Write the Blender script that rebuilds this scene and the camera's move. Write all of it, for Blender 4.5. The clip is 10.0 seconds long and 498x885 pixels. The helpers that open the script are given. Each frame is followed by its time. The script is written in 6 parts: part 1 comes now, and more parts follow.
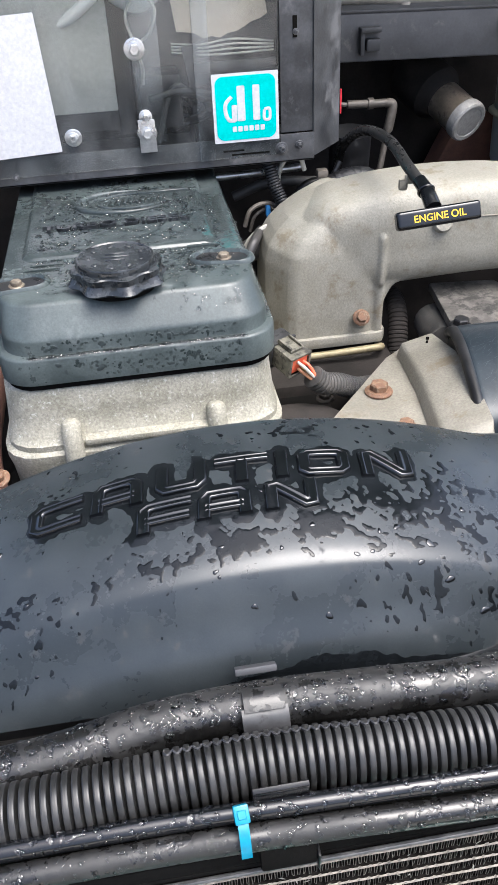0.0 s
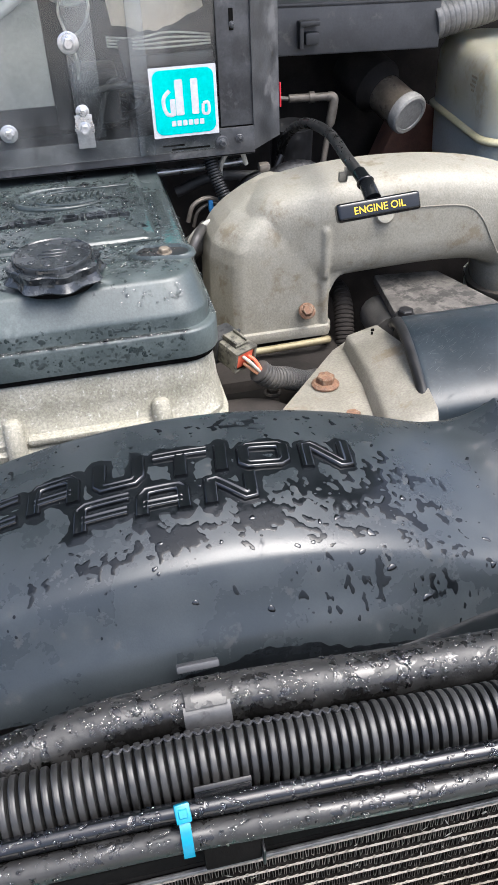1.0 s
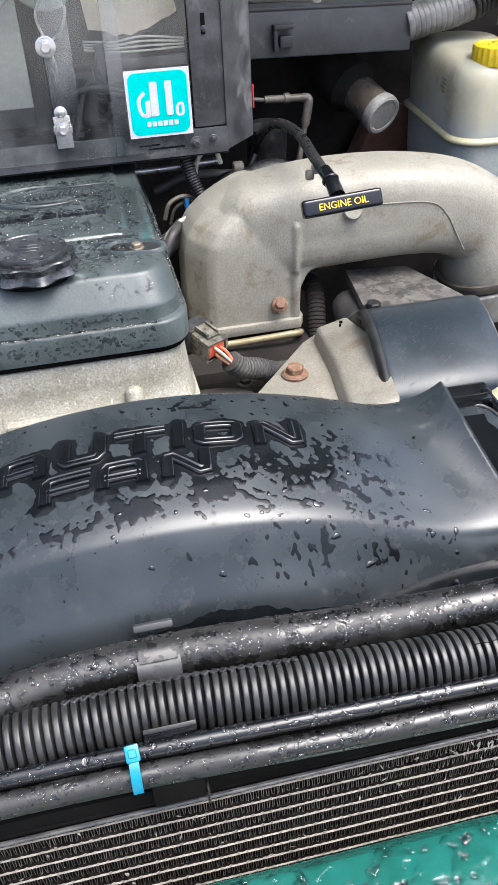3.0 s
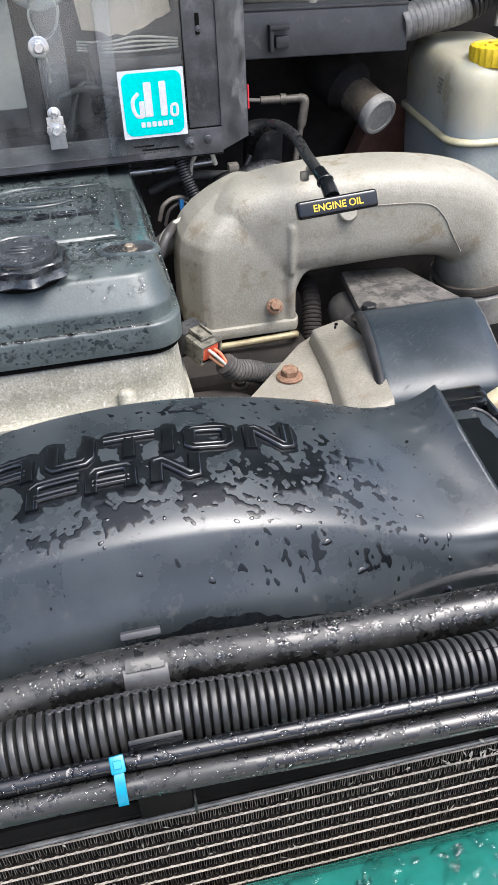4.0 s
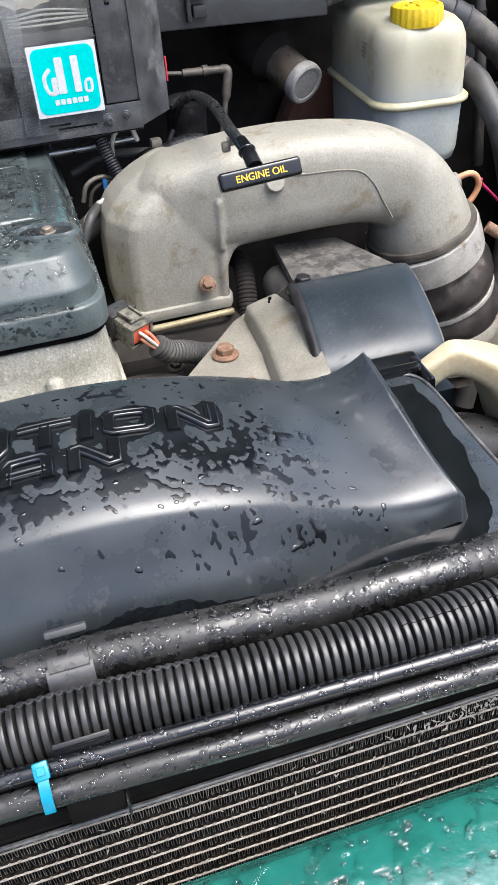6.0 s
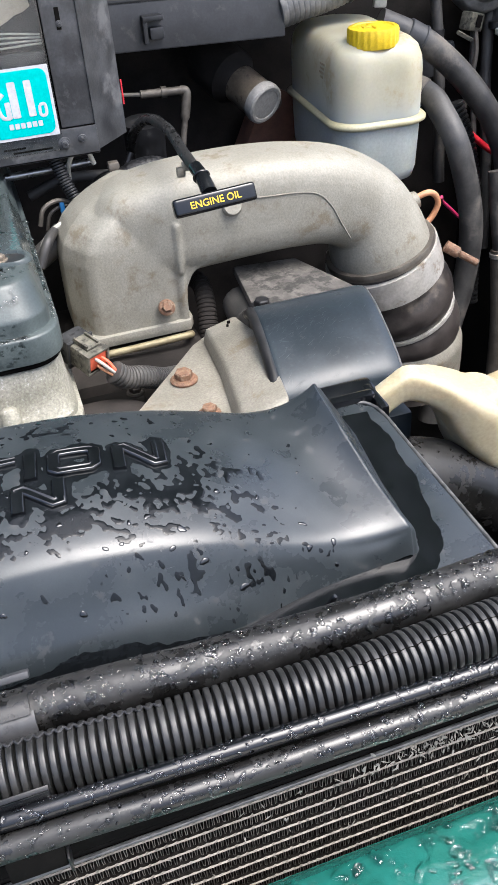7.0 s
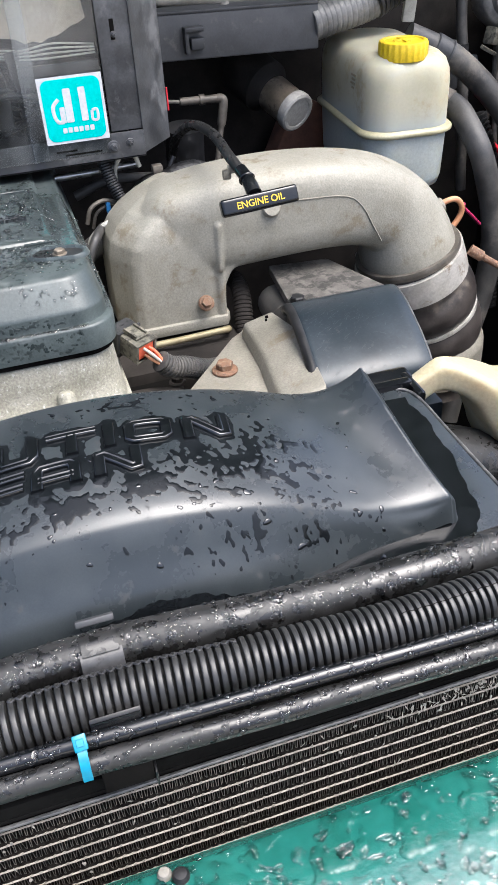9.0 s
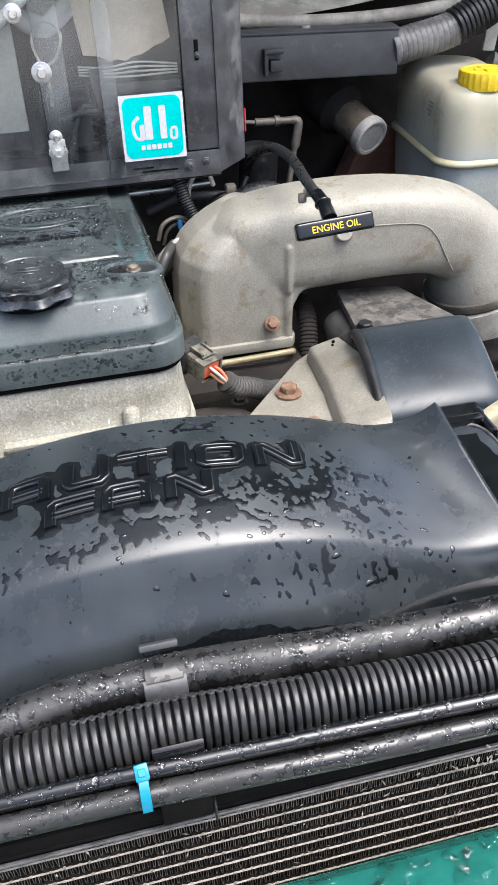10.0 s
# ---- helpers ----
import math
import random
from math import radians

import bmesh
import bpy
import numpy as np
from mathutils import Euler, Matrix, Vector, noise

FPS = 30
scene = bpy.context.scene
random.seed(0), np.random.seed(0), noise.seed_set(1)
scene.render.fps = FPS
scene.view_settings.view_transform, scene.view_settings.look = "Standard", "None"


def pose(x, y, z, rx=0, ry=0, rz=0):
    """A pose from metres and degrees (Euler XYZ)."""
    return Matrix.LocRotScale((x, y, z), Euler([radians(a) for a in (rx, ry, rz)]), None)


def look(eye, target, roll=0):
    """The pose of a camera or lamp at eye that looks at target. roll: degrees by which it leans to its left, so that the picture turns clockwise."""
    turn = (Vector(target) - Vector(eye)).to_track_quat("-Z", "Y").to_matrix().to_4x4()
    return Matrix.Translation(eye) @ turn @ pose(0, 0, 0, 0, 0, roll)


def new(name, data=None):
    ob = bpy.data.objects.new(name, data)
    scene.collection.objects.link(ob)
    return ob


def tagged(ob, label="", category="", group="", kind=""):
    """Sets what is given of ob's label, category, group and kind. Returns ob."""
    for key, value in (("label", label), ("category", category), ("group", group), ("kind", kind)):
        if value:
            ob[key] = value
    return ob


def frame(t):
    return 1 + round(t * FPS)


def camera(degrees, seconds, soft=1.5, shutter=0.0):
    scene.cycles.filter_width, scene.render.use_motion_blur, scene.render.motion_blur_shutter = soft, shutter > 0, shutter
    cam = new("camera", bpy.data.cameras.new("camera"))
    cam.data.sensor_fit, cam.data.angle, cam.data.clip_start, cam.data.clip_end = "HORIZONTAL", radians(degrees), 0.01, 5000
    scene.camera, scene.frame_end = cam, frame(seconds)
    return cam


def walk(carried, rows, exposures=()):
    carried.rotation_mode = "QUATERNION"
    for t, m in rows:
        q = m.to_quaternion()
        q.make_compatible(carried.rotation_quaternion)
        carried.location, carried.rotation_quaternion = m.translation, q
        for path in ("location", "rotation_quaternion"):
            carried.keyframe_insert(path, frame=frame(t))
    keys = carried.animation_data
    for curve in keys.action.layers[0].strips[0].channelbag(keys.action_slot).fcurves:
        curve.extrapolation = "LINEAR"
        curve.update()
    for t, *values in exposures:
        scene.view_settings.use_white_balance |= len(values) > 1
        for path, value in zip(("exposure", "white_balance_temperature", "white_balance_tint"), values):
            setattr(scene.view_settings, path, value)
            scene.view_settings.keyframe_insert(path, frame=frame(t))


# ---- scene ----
cam = camera(34.1, 10.0, soft=1.2)
METRES, EYE, TILT, LEAN, TURN = 0.312, 1.45, -36.0, 2.5, -9.0
ROWS = [
    (0.0, 0.0, 0.0, 0.0, 0.0, 0.0, -0.0),
    (0.5, 0.0453, 0.011, 0.0074, -2.19, -0.09, 1.4),
    (1.0, 0.0442, 0.0161, -0.0104, -2.75, -0.14, 1.72),
    (1.5, 0.0564, -0.0543, -0.0375, -2.88, -0.17, 1.84),
    (2.0, 0.0688, -0.083, -0.057, -2.91, -0.14, 1.96),
    (2.5, 0.0855, -0.0963, -0.0606, -2.96, -0.12, 1.99),
    (3.0, 0.1234, -0.0994, -0.0586, -2.97, -0.09, 2.0),
    (4.5, 0.1408, -0.0541, -0.0397, -2.99, -0.03, 1.97),
    (5.0, 0.1261, -0.0315, -0.0277, -3.06, -1.09, 3.18),
    (5.5, 0.1948, -0.0328, -0.0129, -3.99, -1.31, 4.37),
    (6.0, 0.2245, -0.0205, -0.0644, -5.7, -1.45, 5.71),
    (7.5, 0.3088, -0.013, 0.0065, -7.53, -0.88, 6.55),
    (8.0, 0.2517, -0.0228, 0.0009, -7.52, -0.88, 6.4),
    (8.5, 0.1323, -0.0795, -0.068, -7.11, -0.62, 5.83),
    (9.0, 0.1488, -0.1599, -0.074, -6.99, -0.43, 5.62),
    (9.5, 0.1535, -0.1757, -0.0701, -6.58, 0.56, 4.88),
    (10.0, 0.0896, -0.1327, -0.0407, -3.99, 0.84, 2.27),
]
PATH = [(t, pose(0, 0, EYE, TILT, LEAN, TURN) @ pose(METRES * x, METRES * y, METRES * z, 90 + pitch, roll, yaw)) for t, x, y, z, yaw, pitch, roll in ROWS]
# quick moves between the half seconds
PATH += [(0.2, pose(0.0083, 0.0011, 1.45, 53.64, 2.432, -10.2)), (1.2, pose(0.0125, -0.0125, 1.4459, 53.7, 2.269, -12.3)),
         (8.3, pose(0.0458, -0.0273, 1.4475, 52.9, 3.123, -18.22)), (8.7, pose(0.0361, -0.056, 1.451, 53.345, 2.966, -18.042))]
walk(cam, sorted(PATH, key=lambda row: row[0]),
     exposures=((0.0, 1.68, 5600, 8), (10.0, 1.64, 5600, 8)))

# ---- world and light ----
world = bpy.data.worlds.new("sky")
scene.world = world
world.use_nodes = True
wn = world.node_tree.nodes
sky = wn.new("ShaderNodeTexSky")
sky.sky_type = "NISHITA"
sky.sun_disc = False
sky.sun_elevation = radians(70)
sky.sun_rotation = radians(125)
sky.air_density, sky.dust_density, sky.ozone_density = 0.8, 9.0, 0.0
wn["Background"].inputs["Strength"].default_value = 0.15
world.node_tree.links.new(sky.outputs["Color"], wn["Background"].inputs["Color"])
sun_data = bpy.data.lights.new("sun", "SUN")
sun_data.energy, sun_data.angle, sun_data.color = 0.74, radians(40), (1.0, 0.89, 0.73)
sun = new("sun", sun_data)
sun.matrix_world = look((1.15, -0.8, 4.3), (0.2, 0.4, 1.0))

# ---- materials ----


def surf(name, base, alt=None, scale=30.0, rough=(0.4, 0.6), metal=0.0, bump=0.15, bump_scale=300.0,
         dirt=None, dirt_amount=0.4, dirt_scale=12.0, wet=None, bias=(), coat=0.0, spec=0.5, grain=0.12, wet_rough=0.07, fade=None, glow=0.0, ripple=None):
    """Procedural surface: base/alt mottling, dirt patches, fine grain relief, optional wet patches (scale, threshold)."""
    m = bpy.data.materials.new(name)
    m.use_nodes = True
    nt = m.node_tree
    n, l = nt.nodes, nt.links
    b = n["Principled BSDF"]
    b.inputs["Metallic"].default_value = metal
    b.inputs["Specular IOR Level"].default_value = spec
    b.inputs["Coat Weight"].default_value = coat
    b.inputs["Coat Roughness"].default_value = 0.08
    b.inputs["Subsurface Weight"].default_value = glow
    b.inputs["Subsurface Radius"].default_value = (1.0, 0.8, 0.5)
    b.inputs["Subsurface Scale"].default_value = 0.03
    tc = n.new("ShaderNodeTexCoord")

    def noise_node(sc, detail=6.0, rgh=0.6):
        q = n.new("ShaderNodeTexNoise")
        q.inputs["Scale"].default_value = sc
        q.inputs["Detail"].default_value = detail
        q.inputs["Roughness"].default_value = rgh
        l.new(tc.outputs["Object"], q.inputs["Vector"])
        return q

    def ramp(sock, lo, hi):
        q = n.new("ShaderNodeMapRange")
        q.interpolation_type = "SMOOTHSTEP"
        q.inputs["From Min"].default_value, q.inputs["From Max"].default_value = lo, hi
        l.new(sock, q.inputs["Value"])
        return q.outputs["Result"]

    def mix(fac, a, c):
        q = n.new("ShaderNodeMix")
        q.data_type = "RGBA"
        l.new(fac, q.inputs[0])
        for s, v in ((q.inputs[6], a), (q.inputs[7], c)):
            if isinstance(v, tuple):
                s.default_value = (*v, 1)
            else:
                l.new(v, s)
        return q.outputs[2]

    def mixf(fac, a, c):
        q = n.new("ShaderNodeMix")
        l.new(fac, q.inputs[0])
        for s, v in ((q.inputs[2], a), (q.inputs[3], c)):
            if isinstance(v, float):
                s.default_value = v
            else:
                l.new(v, s)
        return q.outputs[0]

    alt = alt or tuple(min(1, c * 1.35 + 0.004) for c in base)
    big = noise_node(scale)
    fine = noise_node(bump_scale, 4.0)
    col = mix(ramp(big.outputs["Fac"], 0.35, 0.65), base, alt)
    rg = mixf(ramp(big.outputs["Fac"], 0.3, 0.7), float(rough[0]), float(rough[1]))
    if grain:
        gr = n.new("ShaderNodeMapRange")
        gr.inputs["From Min"].default_value, gr.inputs["From Max"].default_value = 0.3, 0.7
        gr.inputs["To Min"].default_value, gr.inputs["To Max"].default_value = 1 - grain, 1 + grain
        l.new(fine.outputs["Fac"], gr.inputs["Value"])
        tint = n.new("ShaderNodeVectorMath")
        tint.operation = "SCALE"
        l.new(col, tint.inputs[0])
        l.new(gr.outputs["Result"], tint.inputs["Scale"])
        col = tint.outputs["Vector"]
    if dirt:
        dn = noise_node(dirt_scale, 8.0, 0.68)
        lo = 0.62 - 0.3 * dirt_amount
        fac = ramp(dn.outputs["Fac"], lo, lo + 0.14)
        half = n.new("ShaderNodeMath")
        half.operation = "MULTIPLY"
        half.inputs[1].default_value = 0.85
        l.new(fac, half.inputs[0])
        col = mix(half.outputs[0], col, dirt)
        rg = mixf(fac, rg, 0.8)
    if fade:
        # what fills the vessel shows through its wall below a level
        sep = n.new("ShaderNodeSeparateXYZ")
        l.new(tc.outputs["Object"], sep.inputs[0])
        col = mix(ramp(sep.outputs["Z"], fade[0], fade[1]), fade[2], col)
    height = fine.outputs["Fac"]
    if wet:
        w1 = noise_node(wet[0], 5.0, 0.62)
        w2 = noise_node(wet[0] * 0.16, 2.0, 0.5)
        add = n.new("ShaderNodeMath")
        add.operation = "MULTIPLY_ADD"
        l.new(w2.outputs["Fac"], add.inputs[0])
        add.inputs[1].default_value = 0.75
        l.new(w1.outputs["Fac"], add.inputs[2])
        total = add.outputs[0]
        for cx, cy, sx, sy, amp in bias:
            mp = n.new("ShaderNodeMapping")
            mp.inputs["Location"].default_value = (-cx / sx, -cy / sy, 0)
            mp.inputs["Scale"].default_value = (1 / sx, 1 / sy, 0)
            l.new(tc.outputs["Object"], mp.inputs["Vector"])
            ln = n.new("ShaderNodeVectorMath")
            ln.operation = "LENGTH"
            l.new(mp.outputs["Vector"], ln.inputs[0])
            mr = n.new("ShaderNodeMapRange")
            mr.interpolation_type = "SMOOTHSTEP"
            mr.inputs["From Min"].default_value, mr.inputs["From Max"].default_value = 0.3, 1.2
            mr.inputs["To Min"].default_value, mr.inputs["To Max"].default_value = amp, 0.0
            l.new(ln.outputs["Value"], mr.inputs["Value"])
            sm = n.new("ShaderNodeMath")
            l.new(total, sm.inputs[0])
            l.new(mr.outputs["Result"], sm.inputs[1])
            total = sm.outputs[0]
        wf = ramp(total, wet[1], wet[1] + 0.03)
        dark = n.new("ShaderNodeMix")
        dark.data_type = "RGBA"
        dark.blend_type = "MULTIPLY"
        dark.inputs[0].default_value = 1.0
        l.new(col, dark.inputs[6])
        dark.inputs[7].default_value = (wet[2],) * 3 + (1,)
        col = mix(wf, col, dark.outputs[2])
        rg = mixf(wf, rg, float(wet_rough))
        if ripple:
            # standing water with a rippled skin
            rp = n.new("ShaderNodeMath")
            rp.operation = "MULTIPLY"
            rp.inputs[1].default_value = ripple[1]
            l.new(noise_node(ripple[0], 3.0, 0.55).outputs["Fac"], rp.inputs[0])
            height = mixf(wf, height, rp.outputs[0])
        else:
            height = mixf(wf, height, 0.5)
    l.new(col, b.inputs["Base Color"])
    l.new(rg, b.inputs["Roughness"])
    if bump:
        bp = n.new("ShaderNodeBump")
        bp.inputs["Strength"].default_value = bump
        bp.inputs["Distance"].default_value = 0.001
        l.new(height, bp.inputs["Height"])
        l.new(bp.outputs["Normal"], b.inputs["Normal"])
    return m


def clear(name, color=(1, 1, 1), rough=0.02, ior=1.45, weight=1.0):
    m = bpy.data.materials.new(name)
    m.use_nodes = True
    b = m.node_tree.nodes["Principled BSDF"]
    b.inputs["Base Color"].default_value = (*color, 1)
    b.inputs["Roughness"].default_value = rough
    b.inputs["IOR"].default_value = ior
    b.inputs["Transmission Weight"].default_value = weight
    return m


def film(name, ior):
    """Clear water seen as a film: what lies below shows through, the surface mirrors by its Fresnel gloss."""
    m = bpy.data.materials.new(name)
    m.use_nodes = True
    nt = m.node_tree
    nt.nodes.remove(nt.nodes["Principled BSDF"])
    tr, gl, fr, mx = (nt.nodes.new(k) for k in ("ShaderNodeBsdfTransparent", "ShaderNodeBsdfGlossy", "ShaderNodeFresnel", "ShaderNodeMixShader"))
    tr.inputs["Color"].default_value = (1, 1, 1, 1)
    gl.inputs["Roughness"].default_value = 0.02
    fr.inputs["IOR"].default_value = ior
    nt.links.new(fr.outputs[0], mx.inputs[0])
    nt.links.new(tr.outputs[0], mx.inputs[1])
    nt.links.new(gl.outputs[0], mx.inputs[2])
    nt.links.new(mx.outputs[0], nt.nodes["Material Output"].inputs["Surface"])
    return m


def hazy(name, haze):
    """Clear sheet plastic with a blurred gloss and milky streaks set by noise."""
    m = bpy.data.materials.new(name)
    m.use_nodes = True
    nt = m.node_tree
    n, l = nt.nodes, nt.links
    n.remove(n["Principled BSDF"])
    tr, gl, df, fr, a, b = (n.new(k) for k in ("ShaderNodeBsdfTransparent", "ShaderNodeBsdfGlossy", "ShaderNodeBsdfDiffuse", "ShaderNodeFresnel", "ShaderNodeMixShader", "ShaderNodeMixShader"))
    tc, mp, nz, mr = (n.new(k) for k in ("ShaderNodeTexCoord", "ShaderNodeMapping", "ShaderNodeTexNoise", "ShaderNodeMapRange"))
    tr.inputs["Color"].default_value = (0.93, 0.95, 0.95, 1)
    gl.inputs["Roughness"].default_value = 0.16
    df.inputs["Color"].default_value = (0.55, 0.56, 0.56, 1)
    fr.inputs["IOR"].default_value = 1.42
    mp.inputs["Scale"].default_value = (17, 17, 9)
    mp.inputs["Rotation"].default_value = (0, 0.3, 0)
    nz.inputs["Scale"].default_value, nz.inputs["Detail"].default_value = 1.0, 7.0
    mr.inputs["From Min"].default_value, mr.inputs["From Max"].default_value = 0.42, 0.72
    mr.inputs["To Min"].default_value, mr.inputs["To Max"].default_value = 0.15 * haze, 2.2 * haze
    l.new(tc.outputs["Object"], mp.inputs["Vector"])
    l.new(mp.outputs["Vector"], nz.inputs["Vector"])
    l.new(nz.outputs["Fac"], mr.inputs["Value"])
    l.new(mr.outputs["Result"], a.inputs[0])
    l.new(tr.outputs[0], a.inputs[1])
    l.new(df.outputs[0], a.inputs[2])
    l.new(fr.outputs[0], b.inputs[0])
    l.new(a.outputs[0], b.inputs[1])
    l.new(gl.outputs[0], b.inputs[2])
    l.new(b.outputs[0], n["Material Output"].inputs["Surface"])
    return m


M_SHROUD = surf("shroud_plastic", (0.0165, 0.0202, 0.0226), (0.0255, 0.0302, 0.033), 26, (0.24, 0.34), bump=0.05, bump_scale=900, dirt=(0.046, 0.046, 0.045), dirt_amount=0.14, dirt_scale=90)
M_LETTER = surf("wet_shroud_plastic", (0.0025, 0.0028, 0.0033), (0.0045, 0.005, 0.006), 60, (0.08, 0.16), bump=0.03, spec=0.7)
M_FILM = surf("wet_film", (0.004, 0.0048, 0.0056), (0.007, 0.0082, 0.0095), 60, (0.1, 0.2), bump=0.03, spec=0.24)
M_BLACK = surf("black_plastic", (0.0055, 0.0055, 0.006), (0.012, 0.012, 0.013), 40, (0.38, 0.52), bump=0.1, spec=0.4, dirt=(0.06, 0.057, 0.05), dirt_amount=0.12, dirt_scale=40)
M_CLIP = surf("dusty_clip_plastic", (0.016, 0.016, 0.017), (0.034, 0.034, 0.035), 60, (0.32, 0.45), bump=0.1, dirt=(0.004, 0.004, 0.004), dirt_amount=0.3, dirt_scale=70)
M_LOOM = surf("corrugated_plastic", (0.01, 0.01, 0.0098), (0.022, 0.0217, 0.021), 50, (0.35, 0.47), bump=0.08, spec=0.5)
M_RUBBER = surf("wet_rubber", (0.0065, 0.0064, 0.0062), (0.014, 0.0136, 0.013), 60, (0.44, 0.62), bump=0.25, bump_scale=260, wet=(120, 0.88, 0.6), wet_rough=0.26)
M_RUBBER_DRY = surf("grey_rubber", (0.027, 0.0262, 0.026), (0.058, 0.055, 0.05), 25, (0.42, 0.62), bump=0.2, dirt=(0.14, 0.125, 0.105), dirt_amount=0.3, dirt_scale=9)
M_BOOT = surf("brown_black_rubber", (0.026, 0.0222, 0.0205), (0.048, 0.041, 0.037), 45, (0.28, 0.5), bump=0.2, dirt=(0.12, 0.1, 0.075), dirt_amount=0.2, dirt_scale=16)
M_GLOSS = surf("glossy_black", (0.003, 0.0033, 0.004), (0.006, 0.0065, 0.0075), 30, (0.12, 0.25), bump=0.03)
M_COVER = surf("painted_black_cover", (0.0115, 0.0165, 0.0212), (0.019, 0.026, 0.0325), 14, (0.3, 0.38), spec=0.36, bump=0.06, dirt=(0.05, 0.053, 0.055), dirt_amount=0.16, dirt_scale=130)
M_DUSTY = surf("dusty_black_metal", (0.05, 0.046, 0.04), (0.12, 0.11, 0.097), 60, (0.6, 0.8), bump=0.3, dirt=(0.02, 0.019, 0.017), dirt_amount=0.5, dirt_scale=45)
M_VALVE = surf("valve_cover_plastic", (0.041, 0.051, 0.051), (0.063, 0.0765, 0.0755), 22, (0.3, 0.42), bump=0.12, bump_scale=420, grain=0.18, spec=0.42, wet=(150, 1.09, 0.72), wet_rough=0.12, ripple=(170, 3.0), bias=((-0.02, 0.84, 0.24, 0.145, 0.5),),
               dirt=(0.11, 0.125, 0.125), dirt_amount=0.12, dirt_scale=25)
M_SPOT = surf("wet_dark_spot", (0.03, 0.038, 0.038), (0.042, 0.051, 0.051), 60, (0.25, 0.35), bump=0.0)
M_CAP = surf("wet_black_cap", (0.02, 0.0225, 0.0245), (0.034, 0.0375, 0.041), 60, (0.2, 0.38), bump=0.12, wet=(90, 0.85, 0.6))
M_ALU = surf("cast_aluminium", (0.236, 0.222, 0.18), (0.268, 0.254, 0.21), 40, (0.5, 0.66), 0.12, 0.45, 420, grain=0.16, dirt=(0.18, 0.148, 0.1), dirt_amount=0.27, dirt_scale=30)
M_PLATE = surf("stained_aluminium", (0.175, 0.163, 0.131), (0.225, 0.211, 0.174), 30, (0.5, 0.68), 0.12, 0.4, 450, grain=0.2, dirt=(0.16, 0.125, 0.08), dirt_amount=0.3, dirt_scale=18)
M_IRON = surf("speckled_head_casting", (0.215, 0.206, 0.16), (0.285, 0.272, 0.223), 26, (0.55, 0.75), 0.1, 0.6, 420, grain=0.3, dirt=(0.5, 0.49, 0.45), dirt_amount=0.22, dirt_scale=260)
M_RUST = surf("rusty_steel", (0.11, 0.056, 0.032), (0.19, 0.105, 0.06), 220, (0.6, 0.85), 0.1, 0.6, 700, dirt=(0.22, 0.17, 0.115), dirt_amount=0.4, dirt_scale=160)
M_RUSTPAINT = surf("red_brown_metal", (0.085, 0.04, 0.028), (0.14, 0.068, 0.046), 30, (0.6, 0.8), 0.0, 0.4, 300)
M_STEEL = surf("galvanised_steel", (0.5, 0.5, 0.5), (0.66, 0.66, 0.65), 70, (0.25, 0.42), 0.9, 0.1)
M_SILVER = surf("matt_silver", (0.36, 0.345, 0.315), (0.43, 0.415, 0.385), 160, (0.42, 0.55), 0.4, 0.2)
M_FLUID = surf("bluish_white_plastic", (0.34, 0.37, 0.35), (0.4, 0.425, 0.4), 9, (0.3, 0.42), bump=0.06, glow=0.8, dirt=(0.3, 0.31, 0.29), dirt_amount=0.12, dirt_scale=14)
M_BAND = surf("clamp_steel", (0.4, 0.38, 0.34), (0.5, 0.48, 0.44), 60, (0.35, 0.5), 0.4, 0.1, dirt=(0.2, 0.15, 0.1), dirt_amount=0.2, dirt_scale=40)
M_BRONZE = surf("brown_plated_metal", (0.17, 0.14, 0.1), (0.25, 0.21, 0.16), 40, (0.35, 0.5), 0.5, 0.15, dirt=(0.08, 0.065, 0.05), dirt_amount=0.3, dirt_scale=40)
M_DULL = surf("dull_brown_metal", (0.09, 0.08, 0.066), (0.15, 0.133, 0.11), 30, (0.45, 0.65), 0.4, 0.2)
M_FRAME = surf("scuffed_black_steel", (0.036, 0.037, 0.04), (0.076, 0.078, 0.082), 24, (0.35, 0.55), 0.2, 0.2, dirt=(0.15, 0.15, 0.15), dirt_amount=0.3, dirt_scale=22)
M_TANK = surf("aged_white_plastic", (0.37, 0.35, 0.25), (0.44, 0.42, 0.32), 8, (0.32, 0.45), bump=0.08, grain=0.04, dirt=(0.34, 0.28, 0.17), dirt_amount=0.35, dirt_scale=14, fade=(1.092, 1.142, (0.38, 0.4, 0.38)), glow=0.8)
M_STAIN = surf("faded_brown_print", (0.2, 0.15, 0.085), (0.3, 0.26, 0.17), 160, (0.5, 0.6), bump=0.0)
M_SEAM = surf("pale_seam_plastic", (0.36, 0.33, 0.2), (0.42, 0.39, 0.26), 12, (0.35, 0.5), bump=0.05)
M_BOTTLE = surf("yellowed_plastic", (0.34, 0.295, 0.185), (0.39, 0.345, 0.235), 7, (0.35, 0.45), bump=0.05, glow=0.6)
M_YELLOW = surf("yellow_plastic", (0.62, 0.43, 0.008), (0.7, 0.5, 0.012), 60, (0.35, 0.5), bump=0.08, dirt=(0.45, 0.33, 0.04), dirt_amount=0.15, dirt_scale=50)
M_CYAN = surf("cyan_nylon", (0.003, 0.14, 0.225), (0.005, 0.165, 0.255), 60, (0.3, 0.4), bump=0.03)
M_GREEN = surf("wet_green_paint", (0.013, 0.09, 0.073), (0.021, 0.12, 0.098), 9, (0.1, 0.26), bump=0.9, bump_scale=85, coat=1.0)
